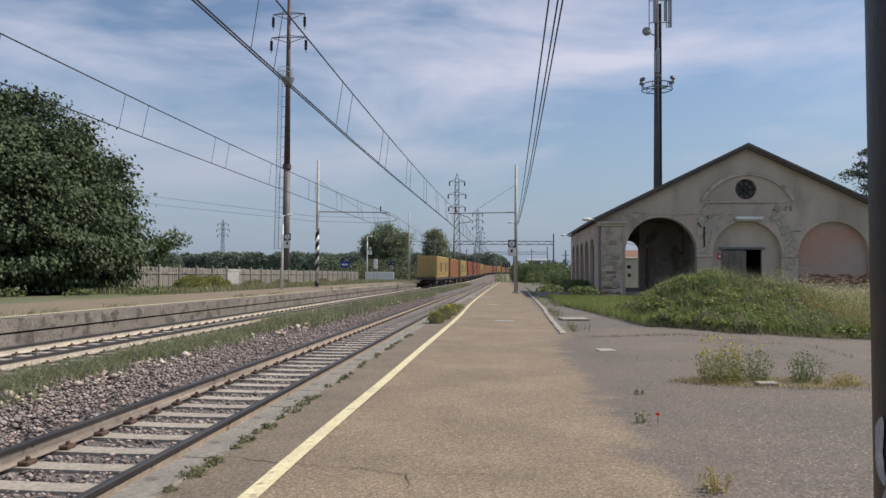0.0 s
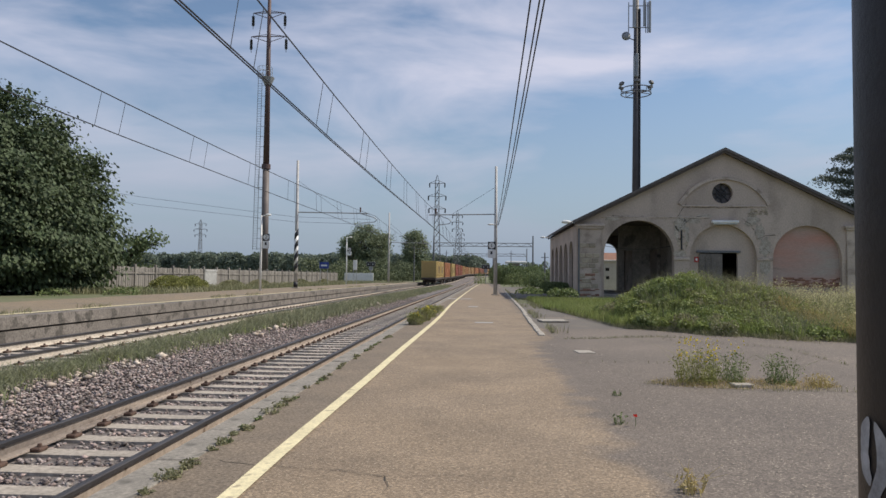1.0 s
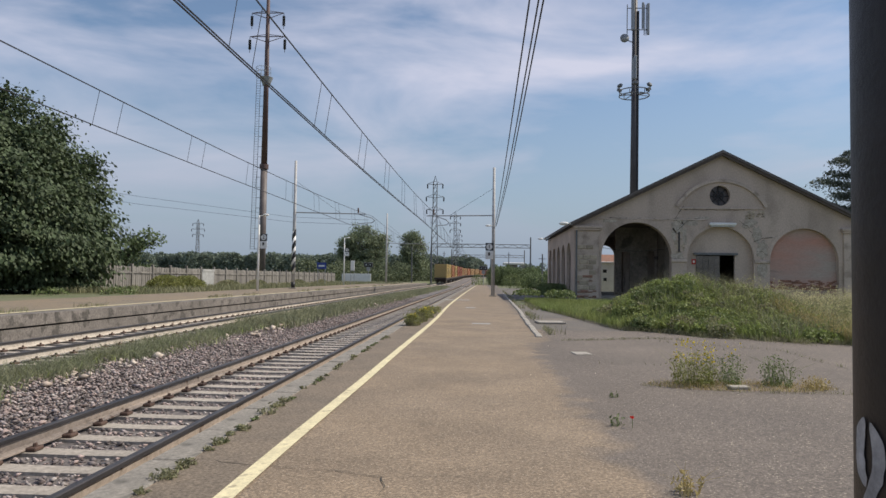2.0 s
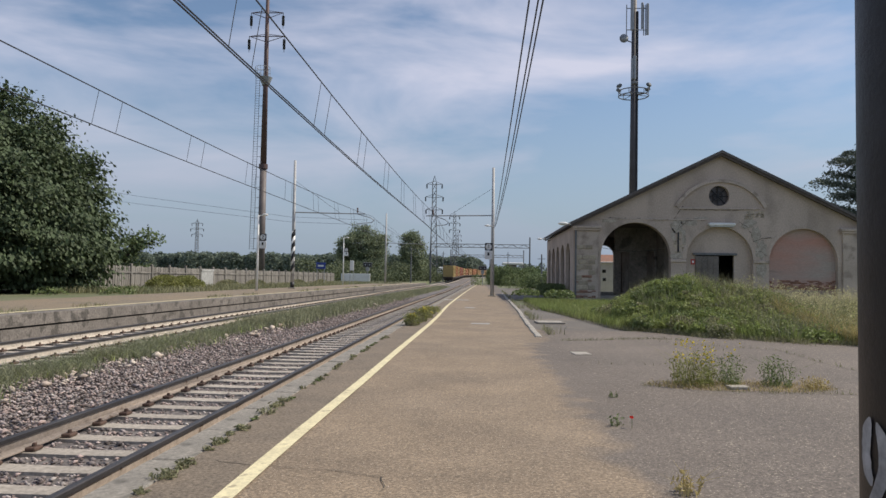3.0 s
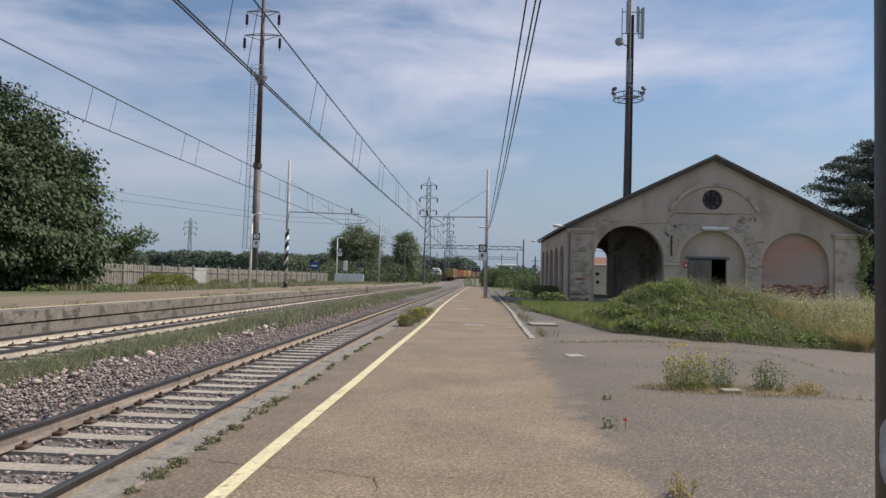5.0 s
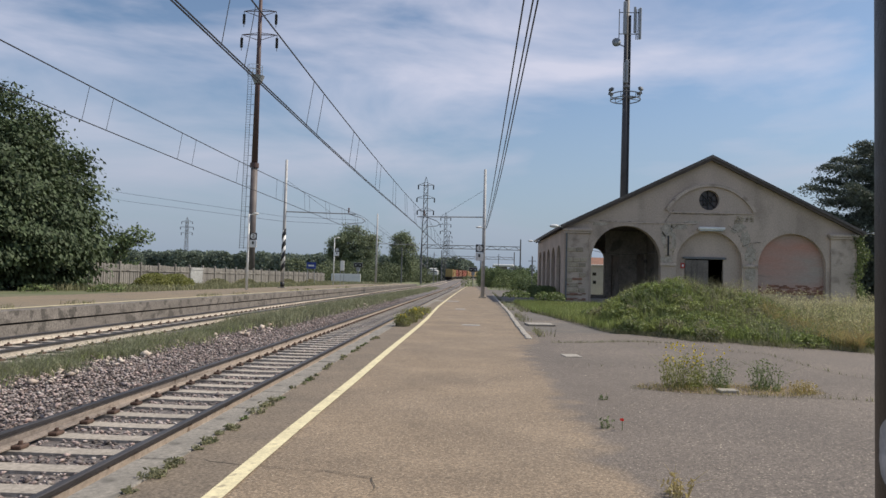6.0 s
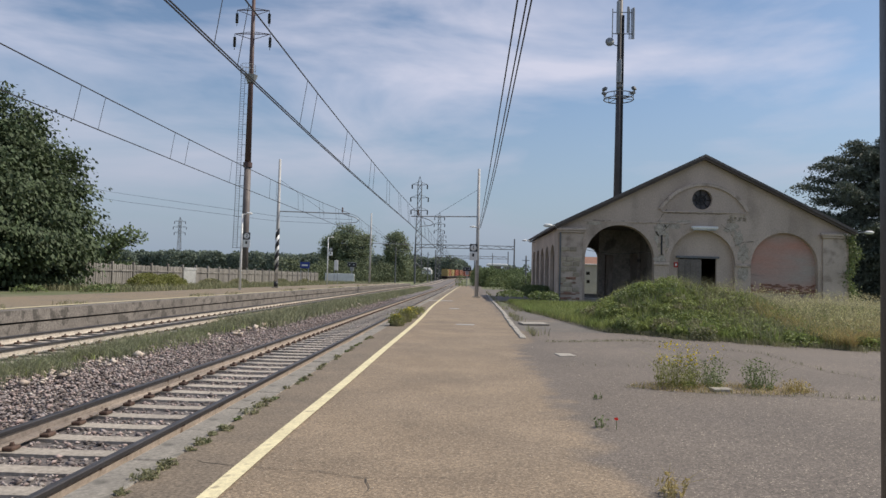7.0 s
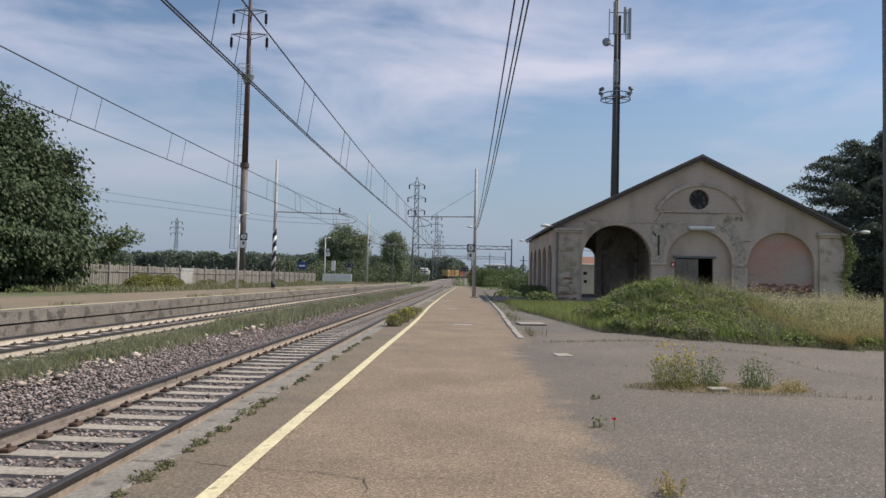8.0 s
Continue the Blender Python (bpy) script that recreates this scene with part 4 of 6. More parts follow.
def near_post():
    p = base("near_post", POST_X, POST_Y, 0.0, "black painted steel post with worn paint", "post")
    part("pole", rod(B(), (0, 0, 0), (0, 0, 3.4), POST_R, POST_R, 48), M["post_black"], p, "", True)
    part("base_plate", box(B(), -0.13, 0.13, -0.13, 0.13, 0.0, 0.02, 0.004), M["post_black"], p)
    return p


near_post()


def tall_pole():
    t = base("power_pole", -27.6, 86, 0.1, "tall rust-brown steel power pole with ladder and insulator arms", "power pole")
    part("lower_shaft", rod(B(), (0, 0, 0), (0, 0, 14.9), 0.50, 0.42, 16), M["pole_grey"], t, "grey-brown lower shaft", True)
    part("flange", rod(B(), (0, 0, 14.9), (0, 0, 15.5), 0.56, 0.56, 16), M["pole_brown"], t)
    part("upper_shaft", rod(B(), (0, 0, 15.5), (0, 0, 39.5), 0.40, 0.20, 16), M["pole_brown"], t, "", True)
    part("platform_ring", rod(B(), (0, 0, 25.8), (0, 0, 26.8), 0.45, 0.85, 16), M["galv"], t)
    bm = B()
    for a in range(12):
        c, s = math.cos(a * math.pi / 6), math.sin(a * math.pi / 6)
        c2, s2 = math.cos((a + 1) * math.pi / 6), math.sin((a + 1) * math.pi / 6)
        rod(bm, (0.95 * c - 0.4, 0.95 * s, 26.8), (0.95 * c - 0.4, 0.95 * s, 28.1), 0.02, 0.02, 4)
        for z in (27.5, 28.1):
            rod(bm, (0.95 * c - 0.4, 0.95 * s, z), (0.95 * c2 - 0.4, 0.95 * s2, z), 0.025, 0.025, 4)
    part("guard_rail", bm, M["galv"], t)
    lad = part("ladder", chain(chain(B(), [(-1.55, 0, 4.5), (-1.25, 0, 27.5)], 0.035), [(-1.0, 0, 4.5), (-0.75, 0, 27.5)], 0.035), M["galv"], t, "pale ladder beside the shaft")
    for k in range(70):
        z = 4.6 + k * 0.33
        u = (z - 4.5) / 23
        part("rung", rod(B(), (-1.55 + 0.3 * u, 0, z), (-1.0 + 0.25 * u, 0, z), 0.022, 0.022, 4), M["galv"], lad)
        if k % 4 == 0:
            part("stand_off", rod(B(), (-1.0 + 0.25 * u, 0, z), (0, 0, z), 0.03, 0.03, 4), M["galv"], lad)
    for z, h in ((35.3, 2.1), (32.2, 2.3)):
        for sgn in (-1, 1):
            bm = rod(B(), (0, 0, z), (sgn * h, 0, z), 0.07, 0.05)
            rod(bm, (0, 0, z - 0.75), (sgn * h, 0, z), 0.05, 0.04)
            rod(bm, (0, 0, z + 0.3), (sgn * h, 0, z), 0.04, 0.04)
            arm = part("cross_arm", bm, M["pole_brown"], t)
            bm = rod(B(), (sgn * h, 0, z), (sgn * h, 0, z - 2.1), 0.04, 0.04)
            for k in range(8):
                rod(bm, (sgn * h, 0, z - 0.45 - k * 0.16), (sgn * h, 0, z - 0.57 - k * 0.16), 0.20, 0.15, 10)
            part("insulator", bm, M["black"], arm, "dark insulator string")


tall_pole()


def telecom():
    t = base("telecom_mast", 17.0, 75, 0.0, "dark steel telecom mast with antennas and floodlights", "telecom mast")
    t.matrix_world = pose(16.78, 75, 0.0, 0, 0.4, 0)
    part("shaft", rod(B(), (0, 0, 0), (0, 0, 34.5), 0.40, 0.25, 18), M["tower"], t, "", True)
    for a in (0.33, 0.41, 0.49):
        part("cable", rod(B(), (a, -0.2, 2), (a - 0.12, -0.2, 31), 0.05, 0.05, 6), M["cable"], t)
    r = part("floodlight_ring", B(), M["galv_dark"], t)
    bm = B()
    for z in (21.6, 22.15):
        pts = [(1.6 * math.cos(a * math.pi / 12), 1.6 * math.sin(a * math.pi / 12), z) for a in range(25)]
        chain(bm, pts, 0.06, 6)
    for a in range(6):
        c, s = math.cos(a * math.pi / 3), math.sin(a * math.pi / 3)
        rod(bm, (0, 0, 21.8), (1.6 * c, 1.6 * s, 21.6), 0.04, 0.04, 5)
        rod(bm, (1.6 * c, 1.6 * s, 21.6), (1.6 * c, 1.6 * s, 22.15), 0.04, 0.04, 5)
    bm.to_mesh(r.data)
    bm.free()
    for a in range(6):
        ang = a * math.pi / 3 + 0.35
        m = pose(1.75 * math.cos(ang), 1.75 * math.sin(ang), 22.55, 20, 0, math.degrees(ang) - 90)
        bm = box(B(), -0.30, 0.30, -0.12, 0.2, -0.17, 0.17, 0.03)
        bm.transform(m)
        part("floodlight", bm, M["galv_dark"], t)
    for x, z0, z1, w in ((-0.36, 28.7, 32.4, 0.18), (0.72, 28.9, 31.8, 0.12), (1.3, 28.2, 31.7, 0.13), (-0.05, 23.3, 25.9, 0.15), (-0.32, 23.3, 25.6, 0.12)):
        part("antenna_panel", box(B(), x - w, x + w, -0.75, -0.5, z0, z1, 0.05), M["galv"], t, "pale antenna panel")
    bm = B()
    for z in (28.8, 31.2):
        rod(bm, (-0.95, -0.5, z), (1.4, -0.5, z), 0.05, 0.05, 6)
    for x in (-0.95, 0.9, 1.1):
        rod(bm, (x, -0.5, 28.2), (x, -0.5, 31.6), 0.05, 0.05, 6)
    part("antenna_frame", bm, M["galv_dark"], t)
    part("dish", rod(B(), (-1.25, -0.7, 27.8), (-1.25, -0.45, 27.8), 0.48, 0.4, 20), M["galv"], t, "round dish antenna", True)
    part("dish_arm", rod(B(), (-1.25, -0.4, 27.8), (0, 0, 27.5), 0.06, 0.06), M["galv_dark"], t)


telecom()


def lattice(name, x, y, h, w, label, arms):
    t = base(name, x, y, -0.1, label, "lattice pylon", "lattice pylons")

    def half(z):
        return w * (1 - 0.55 * min(1, z / (h * 0.7)))

    bm = B()
    zs = [h * k / 15 for k in range(16)]
    for sx in (-1, 1):
        for sy in (-1, 1):
            chain(bm, [(sx * half(z), sy * half(z), z) for z in zs[:-1]] + [(0, 0, h)], 0.10, 4)
    for k, (a, b) in enumerate(zip(zs, zs[1:-1])):
        for s in (-1, 1):
            for d in (-1, 1):
                rod(bm, (-d * half(a), s * half(a), a), (d * half(b), s * half(b), b), 0.05, 0.05, 4)
                rod(bm, (s * half(a), -d * half(a), a), (s * half(b), d * half(b), b), 0.05, 0.05, 4)
    part("frame", bm, M["galv_dark"], t)
    for z, r in arms:
        for s in (-1, 1):
            bm = rod(B(), (0, 0, z), (s * r, 0, z + 0.2), 0.10, 0.08, 4)
            rod(bm, (0, 0, z + 1.2), (s * r, 0, z + 0.2), 0.07, 0.07, 4)
            a = part("cross_arm", bm, M["galv_dark"], t)
            part("insulator", rod(B(), (s * r, 0, z + 0.1), (s * r * 0.98, 0, z - 1.3), 0.22, 0.22, 6), M["black"], a)
    return t


lattice("lattice_pylon", -14.7, 230, 36.0, 1.45, "grey steel lattice pylon beside the line", ((33.0, 2.6), (28.6, 3.0), (24.3, 2.8)))
lattice("lattice_pylon", -11.8, 352, 36.0, 1.45, "grey steel lattice pylon further along the line", ((33.0, 2.6), (29.5, 2.8), (26.0, 2.7)))
lattice("lattice_pylon", -14.5, 505, 36.0, 1.45, "distant grey steel lattice pylon", ((33.0, 2.6), (29.5, 2.8), (26.0, 2.7)))
lattice("lattice_pylon", -176, 420, 36.0, 1.45, "far grey pylon above the woods", ((33.0, 3.5), (29.5, 4.2), (26.0, 3.5)))


def gantry(y, x0, x1, z0, z1, posts):
    g = base("gantry", 0, y, 0, "steel lattice gantry spanning the tracks", "gantry")
    bm = B()
    n = int((x1 - x0) / 1.4)
    for z in (z0, z1):
        for d in (-0.3, 0.3):
            rod(bm, (x0, d, z), (x1, d, z), 0.06, 0.06, 4)
    for i in range(n):
        a, b = x0 + (x1 - x0) * i / n, x0 + (x1 - x0) * (i + 1) / n
        for d in (-0.3, 0.3):
            rod(bm, (a, d, z0 if i % 2 else z1), (b, d, z1 if i % 2 else z0), 0.04, 0.04, 4)
    part("beam", bm, M["galv_dark"], g)
    for x in posts:
        part("post", rod(B(), (x, 0, -0.1), (x, 0, z1 + 1.8), 0.22, 0.15, 10), M["galv_dark"], g)


gantry(165, -11.2, 12.7, 8.8, 9.6, (-11.2, 12.7))
gantry(235, -9.0, 16.0, 8.6, 9.4, (-9.0, 4.5, 16.0))


# ---- vegetation ----
def ellipsoid_shell(n, c, r, bottom=-1.0, thick=0.35, lumps=40, lump=0.28):
    """Points in the outer part of an uneven crown."""
    d = rng.normal(size=(n * 2, 3))
    d /= np.linalg.norm(d, axis=1)[:, None]
    d = d[d[:, 2] > bottom][:n]
    axes = rng.normal(size=(lumps, 3))
    axes /= np.linalg.norm(axes, axis=1)[:, None]
    near = (d @ axes.T).max(1)
    k = 1 - lump + lump * np.clip((near - 0.80) / 0.18, 0, 1)
    k = k * (1 - thick * rng.random(len(d)) ** 1.6)
    return np.asarray(c) + d * np.asarray(r) * k[:, None]


def tree(name, x, y, z, trunk_h, trunk_r, blobs, n, size, material, label, droop=0.3, category="tree"):
    """A tapered trunk with limbs into each crown mass, and a crown of single leaves."""
    t = base(name, x, y, z, label, category)
    bm = rod(B(), (0, 0, -0.1), (0, 0, trunk_h), trunk_r, trunk_r * 0.55, 10)
    for c, r in blobs:
        rod(bm, (0, 0, trunk_h * 0.6), c, trunk_r * 0.4, trunk_r * 0.1, 6)
    part("trunk", bm, M["bark"], t)
    vol = np.array([r[0] * r[1] + r[2] * r[0] for c, r in blobs])
    pts = np.concatenate([ellipsoid_shell(int(n * v / vol.sum()), c, r, thick=0.5) for (c, r), v in zip(blobs, vol)])
    pts = pts[pts[:, 2] > 0.1]
    leaves("crown", pts, size, material, t, droop)
    return t


def clumped_tree(name, x, y, z, c, r, clumps, n, size, material, label):
    """A tree whose crown is many drooping leaf clumps with dark hollows between."""
    t = base(name, x, y, z, label, "tree")
    pts = ellipsoid_shell(clumps, c, r, -0.62, 0.22, 34, 0.13)
    bm = rod(B(), (0, 0, -0.2), (0, 0, c[2] + r[2] * 0.4), 0.4, 0.15, 10)
    for q in pts[::3]:
        rod(bm, (0, 0, max(1.0, q[2] * 0.6)), q, 0.09, 0.02, 5)
    part("trunk", bm, M["bark"], t)
    k = n // clumps
    out = np.array(pts) - np.array(c)
    out /= np.linalg.norm(out, axis=1)[:, None]
    cloud = np.repeat(pts, k, 0) + rng.normal(size=(clumps * k, 3)) * np.array([0.58, 0.58, 0.22])
    u = np.abs(rng.normal(size=clumps * k)) * 0.55
    cloud += np.repeat(out, k, 0) * (0.25 - u[:, None]) - np.array([0, 0, 1.0]) * (u * 0.6)[:, None]
    keep = cloud[:, 2] > 0.15
    leaves("crown", cloud[keep], size, material, t, 0.8, 1.5, np.repeat(out, k, 0)[keep])
    core = ellipsoid_shell(26000, c, np.array(r) * 0.84, -0.62, 0.3, 30, 0.1)
    leaves("inner_crown", core[core[:, 2] > 0.1], size * 1.7, material, t, 0.6, 1.4)
    return t


clumped_tree("broadleaf_tree", -30.0, 37.5, 0.1, (0, 0, 4.1), (8.5, 7.8, 8.1), 340, 112000, 0.17, M["leaf"], "large dark green broadleaf tree with leaves to the ground")


def airy_tree(x, y, blobs, n, size, label, leaf="leaf_far_hazed", h=11.0, loose=0.75):
    """A tree of many separate leaf masses with sky between them."""
    t = base("broadleaf_tree", x, y, -0.1, label, "tree")
    bm = rod(B(), (0, 0, -0.1), (0, 0, h), 0.036 * h, 0.011 * h, 8)
    pts = []
    for (cx, cz, rx, rz, k) in blobs:
        for q in ellipsoid_shell(k, (cx, 0, cz), (rx, rx * 0.8, rz), -1, 0.35, 12, 0.25):
            rod(bm, (0, 0, q[2] * 0.6), q, 0.09, 0.03, 4)
            pts.append(np.asarray(q) + rng.normal(size=(n, 3)) * np.array([loose, loose, loose * 0.75]))
    part("trunk", bm, M["bark"], t)
    leaves("crown", np.concatenate(pts), size, M[leaf], t)


airy_tree(-27.9, 52.0, [(0, 3.3, 2.2, 1.5, 26), (1.8, 4.0, 1.2, 0.7, 9), (0.6, 1.6, 2.2, 1.0, 16)], 60, 0.16, "small pale green tree beside the fence", "leaf_pale", 3.5, 0.33)
airy_tree(-32.0, 190, [(0.2, 10.2, 6.4, 5.6, 80), (-4.4, 9.2, 3.0, 4.0, 32), (3.6, 9.6, 3.2, 4.8, 30), (-0.5, 4.5, 5.2, 2.8, 30)], 150, 0.27, "round tree beyond the far platform, greyed by haze in its leaf colour")
airy_tree(-18.4, 195, [(0, 9.0, 4.4, 5.2, 60), (-0.6, 12.2, 2.6, 2.2, 18), (0, 4.5, 4.8, 2.6, 30)], 150, 0.27, "bushy tree beside the pylon, greyed by haze in its leaf colour")



def cedar(x, y, h, spread, boughs, n, label):
    """A broad cedar: long level boughs that carry flat sprays of foliage, with gaps between the tiers."""
    t = base("cedar_tree", x, y, 0, label, "tree")
    bm = rod(B(), (0, 0, 0), (0, 0, h * 0.95), 0.55, 0.08, 10)
    pts = []
    for k in range(boughs):
        u = (k + 0.5) / boughs
        z = h * (0.10 + 0.86 * u)
        a = k * 2.4
        reach = spread * (0.74 + 0.30 * math.sin(min(1.0, u * 1.45) * math.pi / 2)) * min(1.0, 1.05 * (1.02 - u) ** 0.42) * random.uniform(0.70, 1.08)
        tip = Vector((reach * math.cos(a), reach * math.sin(a), z + reach * random.uniform(0.02, 0.16)))
        root = Vector((0, 0, z - 0.6))
        rod(bm, root, tip, 0.13, 0.03, 5)
        side = Vector((-math.sin(a), math.cos(a), 0))
        for q in range(9):
            f = 0.30 + 0.72 * q / 8
            c = root.lerp(tip, f) + side * random.uniform(-1, 1) * 0.16 * reach * (1.15 - f) + Vector((0, 0, random.uniform(-0.15, 0.25)))
            wide = random.uniform(0.55, 1.0) * (1.15 - 0.45 * f)
            m = n // (boughs * 9)
            d = rng.normal(size=(m, 3)) * np.array([wide, wide, 0.13])
            d[:, 2] += 0.16 * wide - 0.20 * np.hypot(d[:, 0], d[:, 1]) ** 2 / max(wide, 0.3)
            pts.append(np.array(c) + d)
    part("trunk", bm, M["bark"], t)
    leaves("crown", np.concatenate(pts), 0.13, M["needle"], t, 0.1, 2.6)


cedar(46.0, 75, 18.3, 12.2, 64, 120000, "dark cedar with layered spreading boughs")
cedar(56.0, 84, 20.5, 10.0, 44, 60000, "second dark cedar behind the shed")
tree("broadleaf_tree", 37.0, 74, 0.0, 4, 0.3, [((0, 0, 3.0), (5, 3.5, 3.6)), ((5, 0, 3.4), (5, 3.5, 4.0)), ((9, 0, 3.4), (4, 3.5, 4.0))], 26000, 0.2, M["needle"], "dark shaded tree behind the shed")


def far_woods():
    pts = []
    for i in range(240):
        x = -330 + 330 * i / 240 + random.uniform(-2, 2)
        y = 400 + random.uniform(-20, 25)
        h = random.uniform(12.8, 14.4)
        pts.append(ellipsoid_shell(900, (x, y, h * 0.5), (6.5, 4, h * 0.53), -1, 0.35, 40, 0.16))
    tagged(leaves("far_woods", np.concatenate(pts), 0.95, M["leaf_wood_hazed"]), "distant belt of woodland with haze mixed into its green", "woods", kind="stuff")
    pts = []
    for i in range(120):
        y = random.uniform(84, 240)
        x = random.uniform(6.0, 15) if i < 70 else random.uniform(10, 60)
        x += bend(y) + 0.012 * y
        h = random.uniform(1.2, 2.7) + 0.006 * y
        pts.append(ellipsoid_shell(1500, (x, y, h * 0.4), (2.2, 2.4, h * 0.55)))
    for i in range(34):
        y = random.uniform(138, 190)
        x = 2.0 + 12.0 * i / 34 + random.uniform(-0.3, 0.3) + 0.7 * bend(y)
        h = random.uniform(3.6, 4.8)
        pts.append(ellipsoid_shell(1300, (x, y, h * 0.4), (1.6, 2.0, h * 0.58)))
    tagged(leaves("far_bushes", np.concatenate(pts), 0.17, M["leaf_pale"]), "green bushes beyond the shed", "bushes", kind="stuff")
    pts = []
    for i in range(60):
        y = random.uniform(125, 330)
        x = random.uniform(-36, -15) + bend(y) * 0.6
        h = random.uniform(2.5, 6.5)
        pts.append(ellipsoid_shell(900, (x, y, h * 0.45), (3.4, 3, h * 0.55)))
    tagged(leaves("lineside_bushes", np.concatenate(pts), 0.24, M["leaf_scrub"]), "dark green bushes along the line", "bushes", kind="stuff")
    pts = []
    for i in range(90):
        y = 480 + random.uniform(0, 60)
        x = 8 + 330 * i / 90
        h = random.uniform(7, 13)
        pts.append(ellipsoid_shell(170, (x, y, h * 0.5), (5.5, 4, h * 0.55)))
    tagged(leaves("far_woods", np.concatenate(pts), 1.4, M["leaf_wood_hazed"]), "distant trees across the end of the line", "woods", kind="stuff")


far_woods()


def mound_height(x, y):
    a = 1.18 * np.exp(-(np.abs((x - 6.1) / 1.35) ** 2.4 + ((y - 22.5) / 2.8) ** 2))
    b = 0.92 * np.exp(-(((x - 8.3) / 1.5) ** 2 + ((y - 22.2) / 2.6) ** 2)) + 0.48 * np.exp(-(((x - 12.5) / 4.5) ** 2 + ((y - 24) / 4.0) ** 2))
    bumps = 0.5 + 0.5 * np.sin(x * 2.3 + np.sin(y * 1.7)) * np.sin(y * 1.9 + np.cos(x * 1.3))
    return (a + b) * (0.84 + 0.18 * bumps)


def bank_front(x):
    return np.interp(x, [1.9, 3.4, 4.0, 5.0, 6.7, 8.8, 12, 20], [40.0, 28.0, 20.5, 18.6, 17.0, 16.0, 15.4, 15.0]) + 0.22 * np.sin(x * 4.1) + 0.16 * np.sin(x * 9.7 + 1.0)


def mound():
    xs, ys = np.linspace(2.2, 30, 60), np.linspace(14, 46, 60)
    v = [(x, y, float(mound_height(x, y)) - 0.03 - (0.25 if y < bank_front(x) else 0.0)) for y in ys for x in xs]
    f = [(j * 60 + i, j * 60 + i + 1, (j + 1) * 60 + i + 1, (j + 1) * 60 + i) for j in range(59) for i in range(59)]
    tagged(pydata("earth_bank", v, f, M["soil"], None, True), "overgrown earth bank before the shed", "bank", kind="structure")

    def spots(n, x0, x1, y1, power=1.6):
        x = rng.uniform(x0, x1, n)
        y = bank_front(x) + (y1 - bank_front(x)) * rng.random(n) ** power
        return np.stack([x, y, mound_height(x, y) - 0.03], 1)

    tagged(blades("bank_grass", np.concatenate([spots(38000, 3.0, 9.0, 44, 1.3), [q for q in spots(14000, 9.5, 20, 44, 0.8) if q[1] > bank_front(q[0]) + 3.0]]), 0.27, 0.018, M["grass"]), "fresh green grass on the bank", "grass", kind="stuff")
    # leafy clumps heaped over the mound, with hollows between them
    for name, tone, count, lift, label in (("bank_weeds", "grass", 175, 0.10, "dense leafy weeds over the mound"), ("dark_weeds", "weed", 120, 0.03, "darker weeds set lower over the mound"), ("olive_weeds", "grass_dull", 34, 0.10, "dull olive weeds over the mound")):
        pts = []
        for q in spots(count, 4.5, 11.4, 25.5, 1.0):
            k = random.uniform(0.20, 0.46)
            pts.append(ellipsoid_shell(int(900 * k), (q[0], q[1], q[2] + lift), (k, k, k * 0.72), -0.35, 0.4, 9, 0.35))
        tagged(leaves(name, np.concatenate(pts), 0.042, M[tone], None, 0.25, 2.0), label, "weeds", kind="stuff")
    p = spots(2600, 4.6, 11.0, 25, 1.0)
    p = p[mound_height(p[:, 0], p[:, 1]) > 0.35]
    tagged(blades("mound_stalks", p, 0.50, 0.010, M["grass_dull"], None, 0.9), "thin stalks rising from the mound", "weeds", kind="stuff")
    p = spots(8000, 8.8, 24, 34, 1.1)
    tagged(blades("seed_grass", p, 0.66, 0.010, M["seed"], None, 0.55), "tall pale seeding grass before the shed", "grass", kind="stuff")
    heads = p[rng.random(len(p)) < 0.75]
    heads = np.repeat(heads, 7, 0) + rng.normal(size=(7 * len(heads), 3)) * np.array([0.04, 0.04, 0.07])
    heads[:, 2] += 0.66 * np.repeat(rng.uniform(0.65, 1.25, len(heads) // 7), 7)
    tagged(leaves("seed_heads", heads, 0.020, M["seed"], None, 0.1, 2.6), "pale feathery seed heads of the tall grass", "grass", kind="stuff")
    p = spots(30000, 7.0, 24, 36, 1.2)
    tagged(blades("tall_grass", p, 0.56, 0.014, M["grass_dull"], None, 0.7), "tall green grass before the shed", "grass", kind="stuff")
    p = spots(12000, 6.6, 22, 25, 1.0)
    p[:, 2] += rng.uniform(0.05, 0.42, len(p))
    tagged(leaves("bank_herbs", p, 0.034, M["grass"], None, 0.2, 2.2), "leafy herbs among the tall grass", "weeds", kind="stuff")
    p = spots(46000, 8.6, 20, 20.5, 1.7)
    p = p[np.sin(p[:, 0] * 1.7) + np.sin(p[:, 0] * 4.9 + p[:, 1]) > -0.9]
    tagged(blades("dry_grass", p, 0.40, 0.013, M["straw"], None, 0.8), "dry straw-coloured grass at the edge", "grass", kind="stuff")
    n = 5200
    x = rng.uniform(3.2, 16, n)
    p = np.stack([x, bank_front(x) - np.abs(rng.normal(0, 0.28, n)), np.full(n, -0.03)], 1)
    tagged(blades("edge_grass", p, 0.16, 0.010, M["grass_dull"], None, 1.0), "thin straggling grass along the edge of the asphalt", "grass", kind="stuff")

mound()


